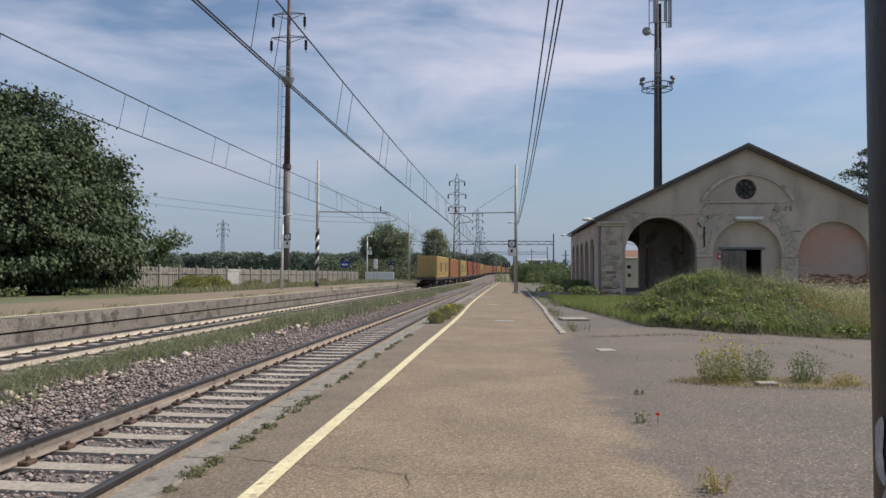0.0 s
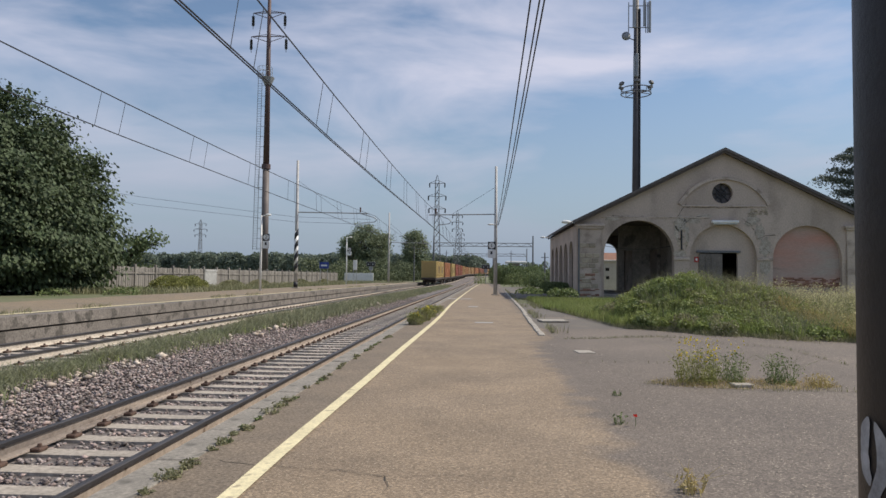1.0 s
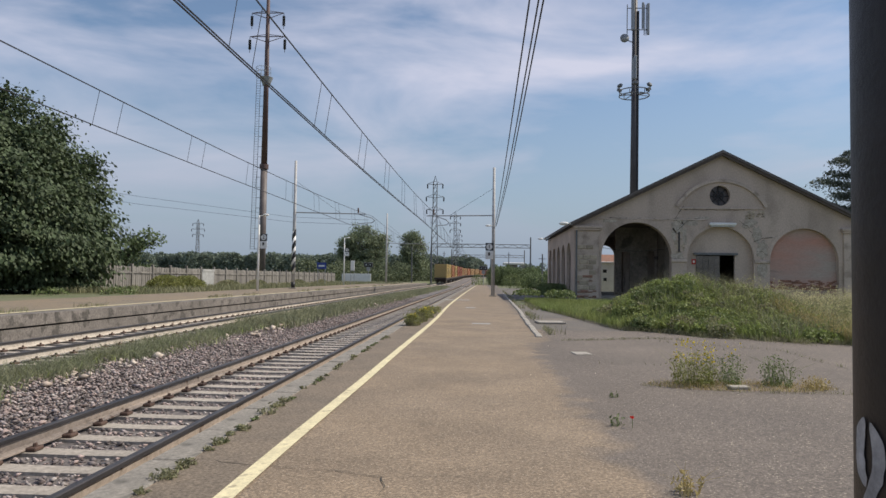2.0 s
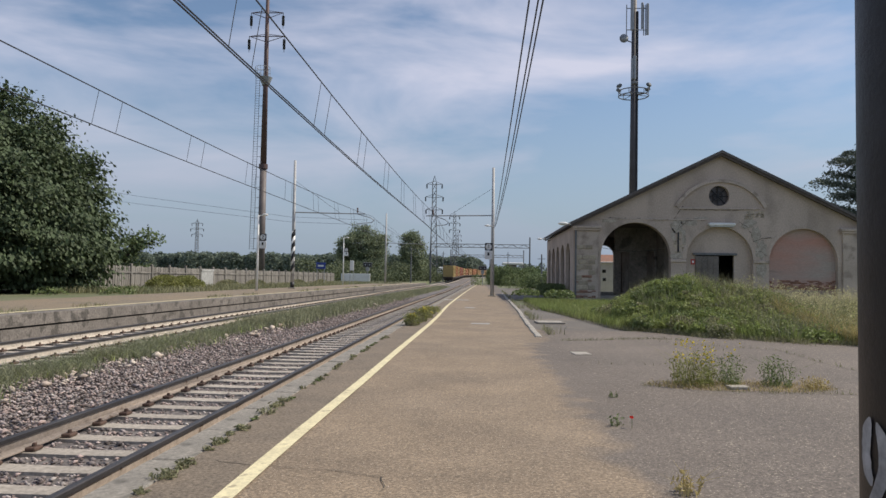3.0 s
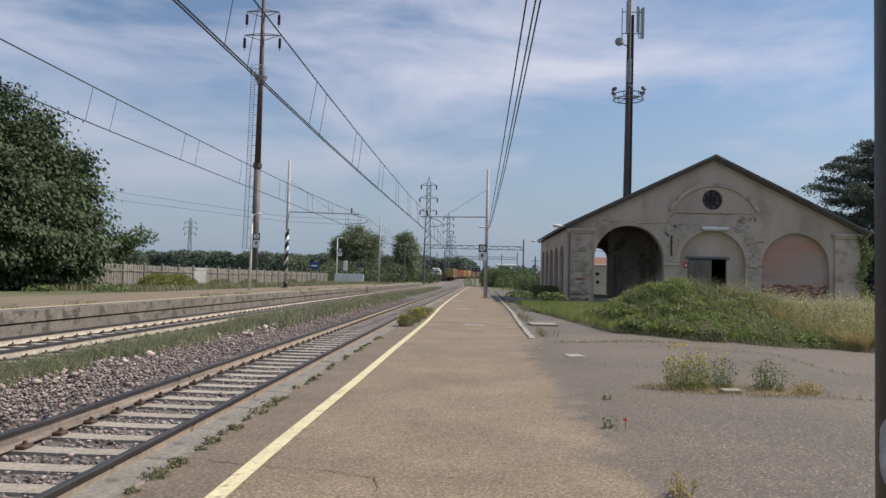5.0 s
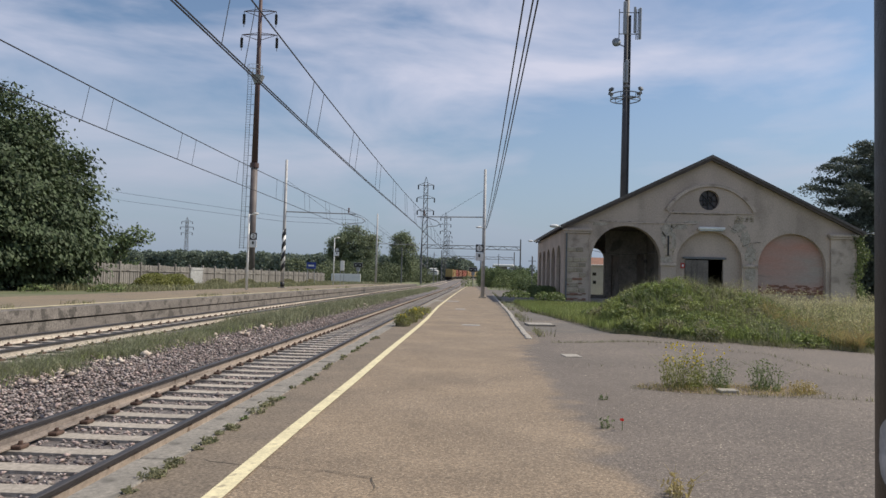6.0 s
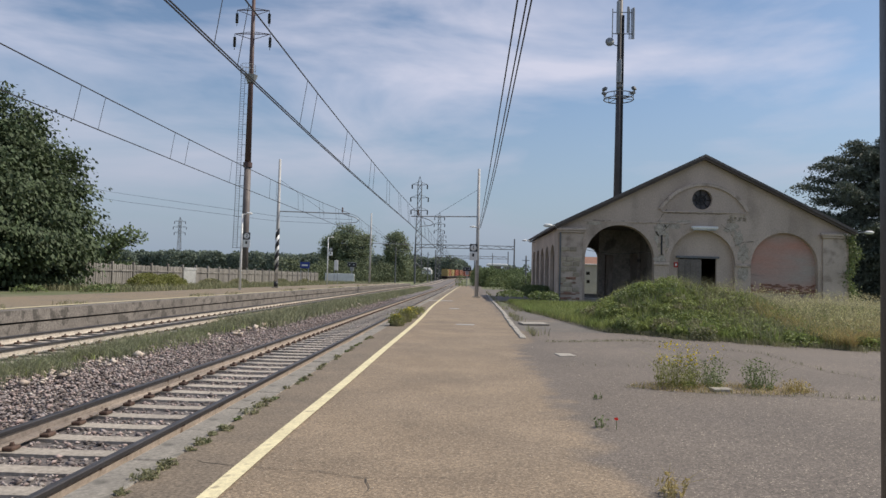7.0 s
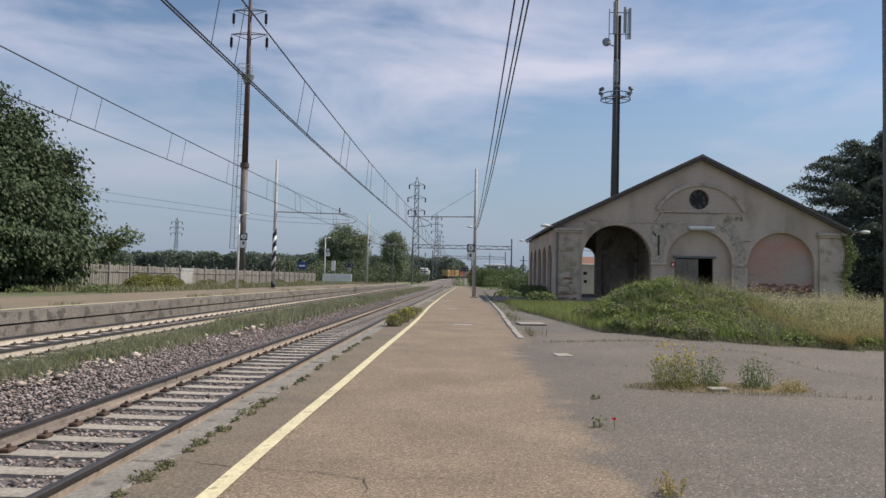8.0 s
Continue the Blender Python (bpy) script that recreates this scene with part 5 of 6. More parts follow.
def verge_grass():
    n = 46000
    y = 5 + 120 * rng.random(n) ** 1.5
    wide = 0.26 + 0.10 * np.sin(y * 0.9) + 0.08 * np.sin(y * 2.3 + 1) + np.clip(0.012 * (y - 12), 0, 0.35)
    x = (-7.2 + rng.normal(0, 1, n) * wide).clip(-8.0, -5.6) + 2.9 * (1 - np.exp(-((y / 165) ** 2)))
    p = np.stack([x, y, np.full(n, -0.34)], 1)
    tagged(blades("track_grass", p, 0.26, 0.012, M["grass_track"], None, 0.8), "low dull grass between the tracks", "grass", kind="stuff")
    k = rng.random(n) < 0.12
    m = 22000
    fy = 22 + 100 * rng.random(m) ** 1.2
    fx = -7.15 + rng.normal(0, 0.5, m).clip(-0.85, 1.1) + 2.9 * (1 - np.exp(-((fy / 165) ** 2)))
    tagged(blades("far_track_grass", np.stack([fx, fy, np.full(m, -0.36)], 1), 0.36, 0.03, M["grass_track"], None, 0.8), "dull grass between the tracks further off", "grass", kind="stuff")
    tagged(blades("track_weeds", p[k] + (0.1, 0, 0), 0.20, 0.02, M["grass"], None, 0.9), "brighter weeds between the tracks", "grass", kind="stuff")
    q = np.concatenate([np.stack([rng.normal(x, w, 650), rng.normal(y, w * 2.2, 650), np.full(650, -0.36)], 1) for x, y, w in ((-7.0, 9.4, 0.2), (-6.85, 11.2, 0.2), (-6.75, 13.4, 0.16))])
    tagged(blades("ballast_weeds", q, 0.24, 0.009, M["grass_track"], None, 1.0), "straggling weeds growing out of the ballast", "weeds", kind="stuff")
    n = 9000
    y = 36 + 90 * rng.random(n) ** 1.3
    x = rng.uniform(-23.8, -16.3, n)
    tagged(blades("fence_grass", np.stack([x, y, np.full(n, 0.22)], 1), 0.4, 0.04, M["grass_dull"], None, 0.6), "weeds along the concrete fence", "grass", kind="stuff")
    p = np.concatenate([ellipsoid_shell(4200, (-21.4 + i * 0.6, 46 + i * 2.2, 0.5), (1.2, 1.6, 0.8), -0.2) for i in range(2)])
    tagged(leaves("fence_bush", p, 0.055, M["bush_leaf"], None, 0.2, 2.6), "yellow-green bush before the fence", "bush")
    p = np.concatenate([ellipsoid_shell(2200, (x, y, 0.4), (0.8, 2.2, 0.5), -0.3) for x, y in ((-22.9, 53), (-22.9, 62), (-22.9, 70), (-22.8, 86), (-22.8, 99))])
    tagged(leaves("fence_bushes", p, 0.075, M["grass_dull"]), "green bushes at the foot of the fence", "bushes", kind="stuff")


verge_grass()


def weed_tuft(name, x, y, r, h, n, material, label, flowers=0):
    t = base(name, x, y, 0.0, label, "weed")
    a, k = rng.uniform(0, 2 * np.pi, n), r * np.sqrt(rng.random(n))
    p = np.stack([k * np.cos(a), k * np.sin(a), 0 * a], 1)
    blades("stalk", p, h * (1.08 - 0.45 * (k / r) ** 2), 0.007, material, t, 1.0)["kind"] = "stuff"
    n *= 14 if h > 0.4 else 3
    pick = rng.integers(0, len(p), n)
    up = rng.random(n) ** (1.3 if h > 0.4 else 1.0)
    q = p[pick] * (1.0 + 0.35 * up[:, None]) + rng.normal(0, r * 0.16, (n, 3))
    q[:, 2] = up * h * (0.95 - 0.4 * (k[pick] / r) ** 2)
    leaves("foliage", q, 0.015, material, t, 0.0, 2.8)["kind"] = "stuff"
    if flowers:
        q = p[rng.integers(0, len(p), flowers)] * 1.1
        q[:, 2] = h * rng.uniform(0.6, 1.15, flowers)
        leaves("bloom", q, 0.03, M["flower"], t, 0, 1.0)["kind"] = "stuff"
    return t


weed_tuft("flowering_weed", 2.95, 9.35, 0.26, 0.52, 90, M["bush_leaf"], "tall weed with small yellow flowers in the asphalt", 110)
weed_tuft("flowering_weed", 3.36, 9.45, 0.22, 0.50, 50, M["weed"], "tall weed with few yellow flowers in the asphalt", 25)
weed_tuft("grey_weed", 4.05, 9.4, 0.19, 0.46, 45, M["weed"], "feathery grey-green weed in the asphalt")
weed_tuft("grey_weed", 4.45, 9.2, 0.14, 0.2, 60, M["straw"], "low dry weed in the asphalt")
weed_tuft("small_weed", 1.38, 6.6, 0.06, 0.12, 14, M["weed"], "small dark weed growing from the asphalt")
weed_tuft("small_weed", 1.66, 8.2, 0.05, 0.08, 8, M["weed"], "tiny weed growing from the asphalt")
weed_tuft("dry_tuft", 1.42, 4.55, 0.09, 0.17, 26, M["straw"], "pale dry grass tuft in the asphalt")
def kerb_bush(x, y, r, h, n, label):
    """A low leafy bush with some stems and yellow blooms."""
    t = base("kerb_bush", x, y, 0.0, label, "bush")
    p = np.concatenate([ellipsoid_shell(n // 5, (rng.normal() * r * 0.45, rng.normal() * r * 0.8, h * 0.4), (r * 0.6, r * 0.7, h * 0.6), -0.4) for _ in range(5)])
    p[:, :2] += rng.normal(0, r * 0.3, (len(p), 2))
    leaves("foliage", p[p[:, 2] > 0], 0.024, M["bush_leaf"], t, 0.2, 2.4)["kind"] = "stuff"
    a, k = rng.uniform(0, 6.28, n // 2), np.sqrt(rng.random(n // 2))
    blades("stalk", np.stack([r * 0.9 * k * np.cos(a), r * 1.6 * k * np.sin(a), 0 * a], 1), h * (1.0 - 0.4 * k), 0.009, M["grass_dull"], t, 0.9)["kind"] = "stuff"
    q = p[p[:, 2] > h * 0.55][: n // 30]
    leaves("bloom", q + (0, 0, 0.03), 0.04, M["flower"], t, 0, 1.0)["kind"] = "stuff"


kerb_bush(-1.80, 19.6, 0.24, 0.36, 1000, "yellow-green bush at the platform kerb")
kerb_bush(-1.74, 21.4, 0.26, 0.44, 1100, "green bush with yellow flowers at the platform kerb")
kerb_bush(-1.68, 23.4, 0.26, 0.42, 900, "green bush at the platform kerb")
kerb_bush(-1.68, 25.8, 0.22, 0.30, 600, "low green bush at the platform kerb")
for wy in np.linspace(4.2, 16, 44):
    if noise.noise((wy * 1.7, 2, 0)) > -0.05:
        weed_tuft("kerb_sprig", -2.045 + random.uniform(-0.03, 0.03), float(wy) + random.uniform(-0.08, 0.08), 0.035, 0.04, 16, M["weed"] if random.random() < 0.5 else M["grass_dull"], "tiny green sprig in the kerb joint")
for wy, wr in ((4.55, 0.10), (4.85, 0.08), (5.5, 0.07), (6.0, 0.07), (6.75, 0.10), (7.1, 0.10), (7.4, 0.07), (9.0, 0.05), (11.6, 0.06), (15.3, 0.10)):
    weed_tuft("kerb_weed", -2.03 + random.uniform(-0.03, 0.03), wy, wr * 0.8, 0.06, 30, M["grass_dull"], "small green weed in the kerb joint")
pp = base("poppy", 1.50, 6.52, 0.0, "single red poppy in the asphalt", "flower")
part("stem", rod(B(), (0, 0, 0), (0, 0, 0.10), 0.003), M["weed"], pp)
leaves("petals", [(0.0, 0, 0.10), (0.012, 0, 0.10), (-0.01, 0.01, 0.1), (0, -0.012, 0.105)], 0.035, M["poppy"], pp, 0, 1.0)


# ---- yard ----
tagged(strip("yard", lambda y: 1.795 if y < 16.3 else lane_edge(y) - 0.1, 60, -0.006, -0.03, -30, 19, M["seam"], 0.5), "grey cracked asphalt yard", "yard", kind="structure")
tagged(strip("yard_far", lambda y: lane_edge(y) - 0.1, 9.0, -0.03, -0.04, 19, 100, M["yard"], 4), "grey worn asphalt lane beside the platform", "yard", kind="structure")


# ---- train ----
def container(w, key, length, x_mid):
    c = base("container", 0, 0, 0, "%s corrugated steel shipping container" % key, "container", "containers on the train")
    h = 2.75
    m = M["box_" + key]
    n = int(length / 0.28)
    bm = B()
    box(bm, -1.16, 1.16, -length / 2 + 0.06, length / 2 - 0.06, 0.05, h - 0.03)
    for s in (-1, 1):
        for i in range(n):
            y = -length / 2 + 0.2 + i * (length - 0.4) / n
            box(bm, s * 1.16, s * 1.195, y, y + 0.14, 0.16, h - 0.12)
    part("shell", bm, m, c)
    rib = finish("end_rib", box(B(), -0.085, 0.085, -length / 2 - 0.03, -length / 2 + 0.055, 0.15, h - 0.12), m)
    for i in range(8):
        ob = new("end_rib", rib)
        ob.parent = c
        ob.matrix_local = pose(-1.015 + i * 0.29, 0, 0)
    if key == "yellow":
        for y in (-0.16, 0.26):
            part("side_mark", box(B(), 1.196, 1.204, length * y - 0.7, length * y + 0.7, 0.75, 1.95), M["wagon"], c, "dark plain emblem")
    for x in (-1.14, 1.14):
        for y in (-length / 2 + 0.07, length / 2 - 0.07):
            part("corner_post", box(B(), x - 0.08, x + 0.08, y - 0.08, y + 0.08, 0, h), m, c)
    return c


def wagon(length):
    w = base("container_wagon", 0, 0, 0, "dark flat railway wagon", "wagon", "wagons of the train")
    part("deck", box(B(), -1.2, 1.2, -length / 2, length / 2, 0.85, 1.15, 0.03), M["wagon"], w)
    part("sole_bar", box(B(), -0.9, 0.9, -length / 2 + 2.5, length / 2 - 2.5, 0.55, 0.849), M["wagon"], w)
    for y in (-length / 2 + 2.2, length / 2 - 2.2):
        bm = box(B(), -1.05, 1.05, y - 1.1, y + 1.1, 0.42, 0.72)
        b = part("bogie", bm, M["wagon"], w)
        for d in (-0.9, 0.9):
            part("axle", rod(B(), (-0.68, y + d, 0.46), (0.68, y + d, 0.46), 0.08, 0.08, 8), M["wagon"], b)
            for x in (-0.82, 0.69):
                part("wheel", rod(B(), (x, y + d, 0.46), (x + 0.13, y + d, 0.46), 0.46, 0.46, 16), M["wagon"], b)
    for s in (-0.87, 0.87):
        part("buffer", rod(B(), (s, -length / 2, 1.0), (s, -length / 2 - 0.5, 1.0), 0.1, 0.2, 10), M["wagon"], w)
    return w


CAR = 15.6
COLOURS = "yellow orange yellow red rust red tan yellow orange tan orange tan tan orange brown tan orange tan tan orange tan brown orange tan".split()
TRAIN = []


def train():
    for i, key in enumerate(COLOURS):
        TRAIN.append((wagon(CAR - 0.9), 0.0, i))
        TRAIN.append((container(None, key, 12.2 if i else 13.4, 0), 1.155, i))


train()


def train_pose(s, up):
    """A car standing s metres up the far track."""
    def x(q):
        return bend(q) + stray(q)

    return pose(TRACK_2 + x(s), s, RAIL_2_Z + up + rise(s), math.degrees(math.atan(rise(s + 6) - rise(s - 6)) / 12), 0, -math.degrees(math.atan((x(s + 6) - x(s - 6)) / 12)))


START, SPEED = 91.0, 25.4


def motions():
    for thing, up, i in TRAIN:
        walk(thing, [(t, train_pose(START + SPEED * t + i * CAR, up)) for t in (0.0, 1.0, 2.0, 3.0, 4.0, 5.0, 6.0, 7.0, 8.0)])


# ---- platform furniture and lineside things ----
def text_mesh(body, size, material, parent, m, name):
    cu = bpy.data.curves.new(name, "FONT")
    cu.body, cu.size, cu.align_x, cu.align_y, cu.extrude = body, size, "CENTER", "CENTER", 0.004
    tmp = bpy.data.objects.new(name, cu)
    scene.collection.objects.link(tmp)
    me = bpy.data.meshes.new_from_object(tmp.evaluated_get(bpy.context.evaluated_depsgraph_get()))
    bpy.data.objects.remove(tmp)
    me.materials.clear()
    me.materials.append(material)
    ob = new(name, me)
    ob.parent = parent
    ob.matrix_local = m
    return ob


def number_sign(parent, x, y, z, s, figure):
    """A dark square board with a white disc and the platform's number, and a pale board below."""
    board = part("number_board", box(B(), x - s / 2, x + s / 2, y - 0.03, y, z - s / 2, z + s / 2, 0.01), M["black"], parent, "black board with a white disc")
    part("disc", rod(B(), (x, y - 0.033, z), (x, y - 0.043, z), s * 0.40, s * 0.40, 24), M["white"], board)
    text_mesh(figure, s * 0.72, M["black"], board, pose(x, y - 0.052, z, 90), "numeral")
    part("lower_board", box(B(), x - s / 2, x + s / 2, y - 0.03, y, z - s * 1.62, z - s * 0.56, 0.01), M["white"], parent, "pale board with a dark sign")
    part("pictogram", box(B(), x - s * 0.16, x + s * 0.10, y - 0.038, y - 0.032, z - s * 1.15, z - s * 0.75, 0.002), M["black"], parent)


def lamp_post(x, y, z, h, figure, label):
    p = base("platform_lamp", x, y, z, label, "street lamp", "platform lamps")
    part("pole", rod(B(), (0, 0, 0), (0, 0, h), 0.085, 0.055, 12), M["white"], p, "slim pale pole", True)
    part("bracket", rod(B(), (0, 0, h - 0.05), (0.35, 0, h + 0.02), 0.03, 0.03), M["white"], p)
    hm = B()
    bmesh.ops.create_uvsphere(hm, u_segments=12, v_segments=8, radius=0.14, matrix=Matrix.Translation((0.45, 0, h + 0.04)) @ Matrix.Diagonal((1.5, 0.8, 0.55, 1)))
    part("lamp_head", hm, M["white"], p, "white lamp head", True)
    number_sign(p, 0.34, 0.0, h - 1.45, 0.46, figure)
    return p


lamp_post(-14.5, 44.5, 0.33, 5.0, "2", "slim white platform lamp with a number sign")
lamp_post(-16.15, 82, 0.33, 5.7, "2", "slim white platform lamp further along the platform")

g = base("mast_sign", 0.915, 52.7, 3.82, "black and white platform number sign on the mast", "sign")
number_sign(g, 0.0, 0.0, 0.0, 0.59, "1")
g = base("mast_lamp", 1.22, 52.72, 5.39, "white lamp on a bracket at the mast", "lamp")
part("bracket", rod(B(), (0, 0, 0), (-0.3, -0.1, 0.05), 0.035), M["galv"], g)
hm = B()
bmesh.ops.create_uvsphere(hm, u_segments=12, v_segments=8, radius=0.14, matrix=Matrix.Translation((-0.42, -0.1, 0.06)) @ Matrix.Diagonal((1.7, 0.8, 0.5, 1)))
part("lamp_head", hm, M["white"], g, "", True)

g = base("station_sign", -20.75, 90, 0.2, "blue station name board on two posts", "sign")
part("board", box(B(), -0.62, 0.62, -0.03, 0.03, 2.1, 2.95, 0.01), M["blue"], g, "blue board")
part("lettering", box(B(), -0.4, 0.4, -0.037, -0.032, 2.4, 2.62, 0.002), M["white"], g)
for x in (-0.5, 0.5):
    part("post", rod(B(), (x, 0, 0), (x, 0, 2.2), 0.04), M["galv"], g)
g = base("notice_board", -15.1, 82, 0.33, "white notice board on a frame", "sign")
part("board", box(B(), -0.24, 0.24, -0.04, 0.04, 1.75, 2.95, 0.02), M["white"], g)
for x in (-0.2, 0.2):
    part("leg", rod(B(), (x, 0, 0), (x, 0, 1.8), 0.03), M["galv"], g)


def low_signal(x, y, z, h, s, label):
    g = base("shunting_signal", x, y, z, label, "signal", "shunting signals")
    part("post", rod(B(), (0, 0, 0), (0, 0, h), 0.07), M["galv"], g)
    part("case", box(B(), -0.32, 0.32, -0.12, 0.12, h - 1.5 * s, h - 0.6 * s, 0.03), M["galv"], g)
    for k in (-1, 1):
        b = part("backboard", box(B(), k * s * 0.53 - s / 2, k * s * 0.53 + s / 2, -0.16, -0.1, h - s / 2, h + s / 2, 0.02), M["black"], g, "square black backboard")
        part("rim", box(B(), k * s * 0.53 - s / 2 - 0.05, k * s * 0.53 + s / 2 + 0.05, -0.098, -0.06, h - s / 2 - 0.05, h + s / 2 + 0.05, 0.02), M["galv"], b)
        part("lens", rod(B(), (k * s * 0.53, -0.165, h), (k * s * 0.53, -0.22, h), s * 0.16, s * 0.16, 12), M["lens_glass"], b)


low_signal(-19.3, 120, 0.0, 3.45, 0.72, "two-lamp signal with square black boards on a post")
low_signal(1.12, 130, 0.0, 3.3, 0.72, "two-lamp signal at the end of the platform")
g = base("white_wall", -19.8, 116, 0.0, "low white wall behind the far platform", "wall")
part("panel", box(B(), -3.4, 1.6, 0, 0.2, 0, 1.85, 0.02), M["white"], g)
g = base("white_sheet", -23.86, 59.4, 0.25, "white sheet panel on the concrete fence", "panel")
part("panel", box(B(), 0, 0.05, -1.35, 1.35, 0.05, 1.33, 0.02), M["pale_sheet"], g)
part("panel_rim", box(B(), 0.0, 0.08, -1.35, 1.35, 1.34, 1.55, 0.01), M["pale_sheet"], g)

# van beyond the line, depot roof, kiosk and house behind the shed
g = base("white_cabin", -12.6, 252, 0.0, "white raised cabin beyond the line", "cabin")
part("body", box(B(), -1.9, 1.9, -1.2, 1.2, 2.8, 4.6, 0.25), M["white"], g)
part("roof", box(B(), -1.5, 1.3, -1.0, 1.0, 4.61, 5.3, 0.25), M["white"], g)
part("window", box(B(), -1.3, 1.3, -1.24, -1.205, 3.9, 4.3, 0.02), M["black"], g)
for x in (-1.6, 1.6):
    part("post", rod(B(), (x, 0, -0.1), (x, 0, 2.8), 0.12), M["galv"], g)
g = base("depot", 12.3, 232, -0.1, "grey depot with a white flat roof", "building")
part("wall", box(B(), -2.2, 1.2, 0, 7, 0, 6.2, 0.05), M["riser"], g)
part("roof", box(B(), -3.6, 3.4, -0.6, 7.6, 6.21, 7.0, 0.2), M["white"], g, "white flat roof")
for x in (2.2, 3.0):
    part("column", rod(B(), (x, 0.2, 0), (x, 0.2, 6.2), 0.15), M["galv"], g)
g = base("kiosk", 12.2, 67, 0.0, "small white hut with a flat roof behind the shed", "hut")
part("wall", box(B(), -0.95, 1.6, 0, 2.2, 0, 3.0, 0.03), M["white"], g)
part("roof", box(B(), -1.05, 1.75, -0.15, 2.4, 3.01, 3.18, 0.03), M["white"], g)
part("window", box(B(), 0.0, 0.35, -0.02, 0.03, 2.1, 2.4, 0.0), M["black"], g)
part("window", box(B(), 0.05, 0.35, -0.02, 0.03, 1.3, 1.6, 0.0), M["black"], g)
g = base("house", 17.5, 92, 0.0, "house with a brown tiled roof behind the shed", "house")
part("wall", box(B(), -3.5, 3.5, 0, 6, 0, 3.6), M["plaster"], g)
bm = B()
q = [bm.verts.new(p) for p in ((-3.9, -0.4, 3.6), (3.9, -0.4, 3.6), (3.9, 6.4, 3.6), (-3.9, 6.4, 3.6), (-3.9, 3, 4.9), (3.9, 3, 4.9))]
for fc in ((0, 1, 5, 4), (2, 3, 4, 5), (0, 4, 3), (1, 2, 5), (0, 3, 2, 1)):
    bm.faces.new([q[i] for i in fc])
part("roof", bm, M["brick"], g, "brown tiled roof")


def slim_pole(x, y, h, label, r=0.12):
    p = base("lineside_pole", x, y, -0.05, label, "pole", "lineside poles")
    part("shaft", rod(B(), (0, 0, 0), (0, 0, h), r, r * 0.6, 10), M["galv_dark"], p)
    part("cap", rod(B(), (0, 0, h), (0, 0, h + 0.15), r * 0.9, r * 0.3, 8), M["galv_dark"], p)
    part("crossbar", rod(B(), (-0.5, 0, h - 0.5), (0.5, 0, h - 0.5), 0.04), M["galv_dark"], p)


slim_pole(8.5, 90, 4.6, "dark slim pole beside the lane", 0.14)
slim_pole(7.7, 170, 7.9, "slim grey pole in the bushes")
slim_pole(4.2, 185, 8.6, "slim grey pole near the tracks")
slim_pole(-9.6, 195, 8.8, "grey pole beside the far track", 0.16)
slim_pole(-7.9, 240, 9.4, "grey pole beside the far track", 0.18)
slim_pole(-14.5, 150, 8.0, "grey pole in the lineside bushes", 0.16)
f = base("field_wires", 0, 0, 0, "two thin power wires across the fields", "overhead wire", kind="structure")
for za, zb in ((19.1, 14.4), (17.3, 13.3)):
    part("wire", chain(B(), [(-120 + i * 8.7, 150, float(np.interp(-120 + i * 8.7, [-120, -80, -41.7, -20], [za + 6.5, za, zb, zb - 0.6]))) for i in range(12)], 0.03, 5), M["cable"], f)


# ---- marks, kerbs and cracks on the paving ----
def right_kerb():
    me = [finish("kerb_stone", box(B(), 0, 0.16, 0, 0.93, -0.3, 0.05, 0.02), M["kerb_pale"])]
    k = base("lane_kerb", 0, 0, 0, "pale worn kerb stones along the platform", "kerb", kind="structure")
    y = 16.4
    while y < 62:
        ob = new("kerb_stone", me[0])
        ob.parent = k
        ob.matrix_local = pose(lane_edge(y) - 0.01 + bend(y) + random.uniform(-0.015, 0.015), y, random.uniform(-0.02, 0.01), 0, random.uniform(-3, 3), random.uniform(-2, 2) - (0.9 if y < 30 else 0.0))
        y += 0.97


right_kerb()


def paint_mark(x0, x1, y0, y1):
    g = base("paint_mark", (x0 + x1) / 2, (y0 + y1) / 2, 0.0, "short worn white stripe painted on the asphalt", "paint mark", "white stripes on the platform")
    part("stripe", box(B(), (x0 - x1) / 2, (x1 - x0) / 2, (y0 - y1) / 2, (y1 - y0) / 2, 0.004, 0.009), M["pale_sheet"], g)


paint_mark(-0.12, 0.44, 20.6, 20.95)
paint_mark(-0.5, -0.05, 31.5, 32.1)
paint_mark(-1.95, -0.46, 42.4, 43.3)


def slab(name, x0, x1, y0, y1, h, label, m="kerb"):
    g = base(name, (x0 + x1) / 2, (y0 + y1) / 2, -0.02, label, "slab")
    bm = box(B(), (x0 - x1) / 2, (x1 - x0) / 2, (y0 - y1) / 2, (y1 - y0) / 2, 0.0, h, 0.008)
    bm.transform(pose(0, 0, 0, 0, 0, 6))
    part("slab", bm, M["kerb_pale"], g)


slab("manhole_cover", 1.84, 2.16, 12.75, 13.2, 0.03, "pale concrete inspection cover in the asphalt")
slab("concrete_slab", 1.95, 2.8, 21.7, 22.6, 0.05, "pale concrete slab beside the kerb")
slab("stone_block", 3.30, 3.56, 9.0, 9.16, 0.06, "grey stone block among the weeds")


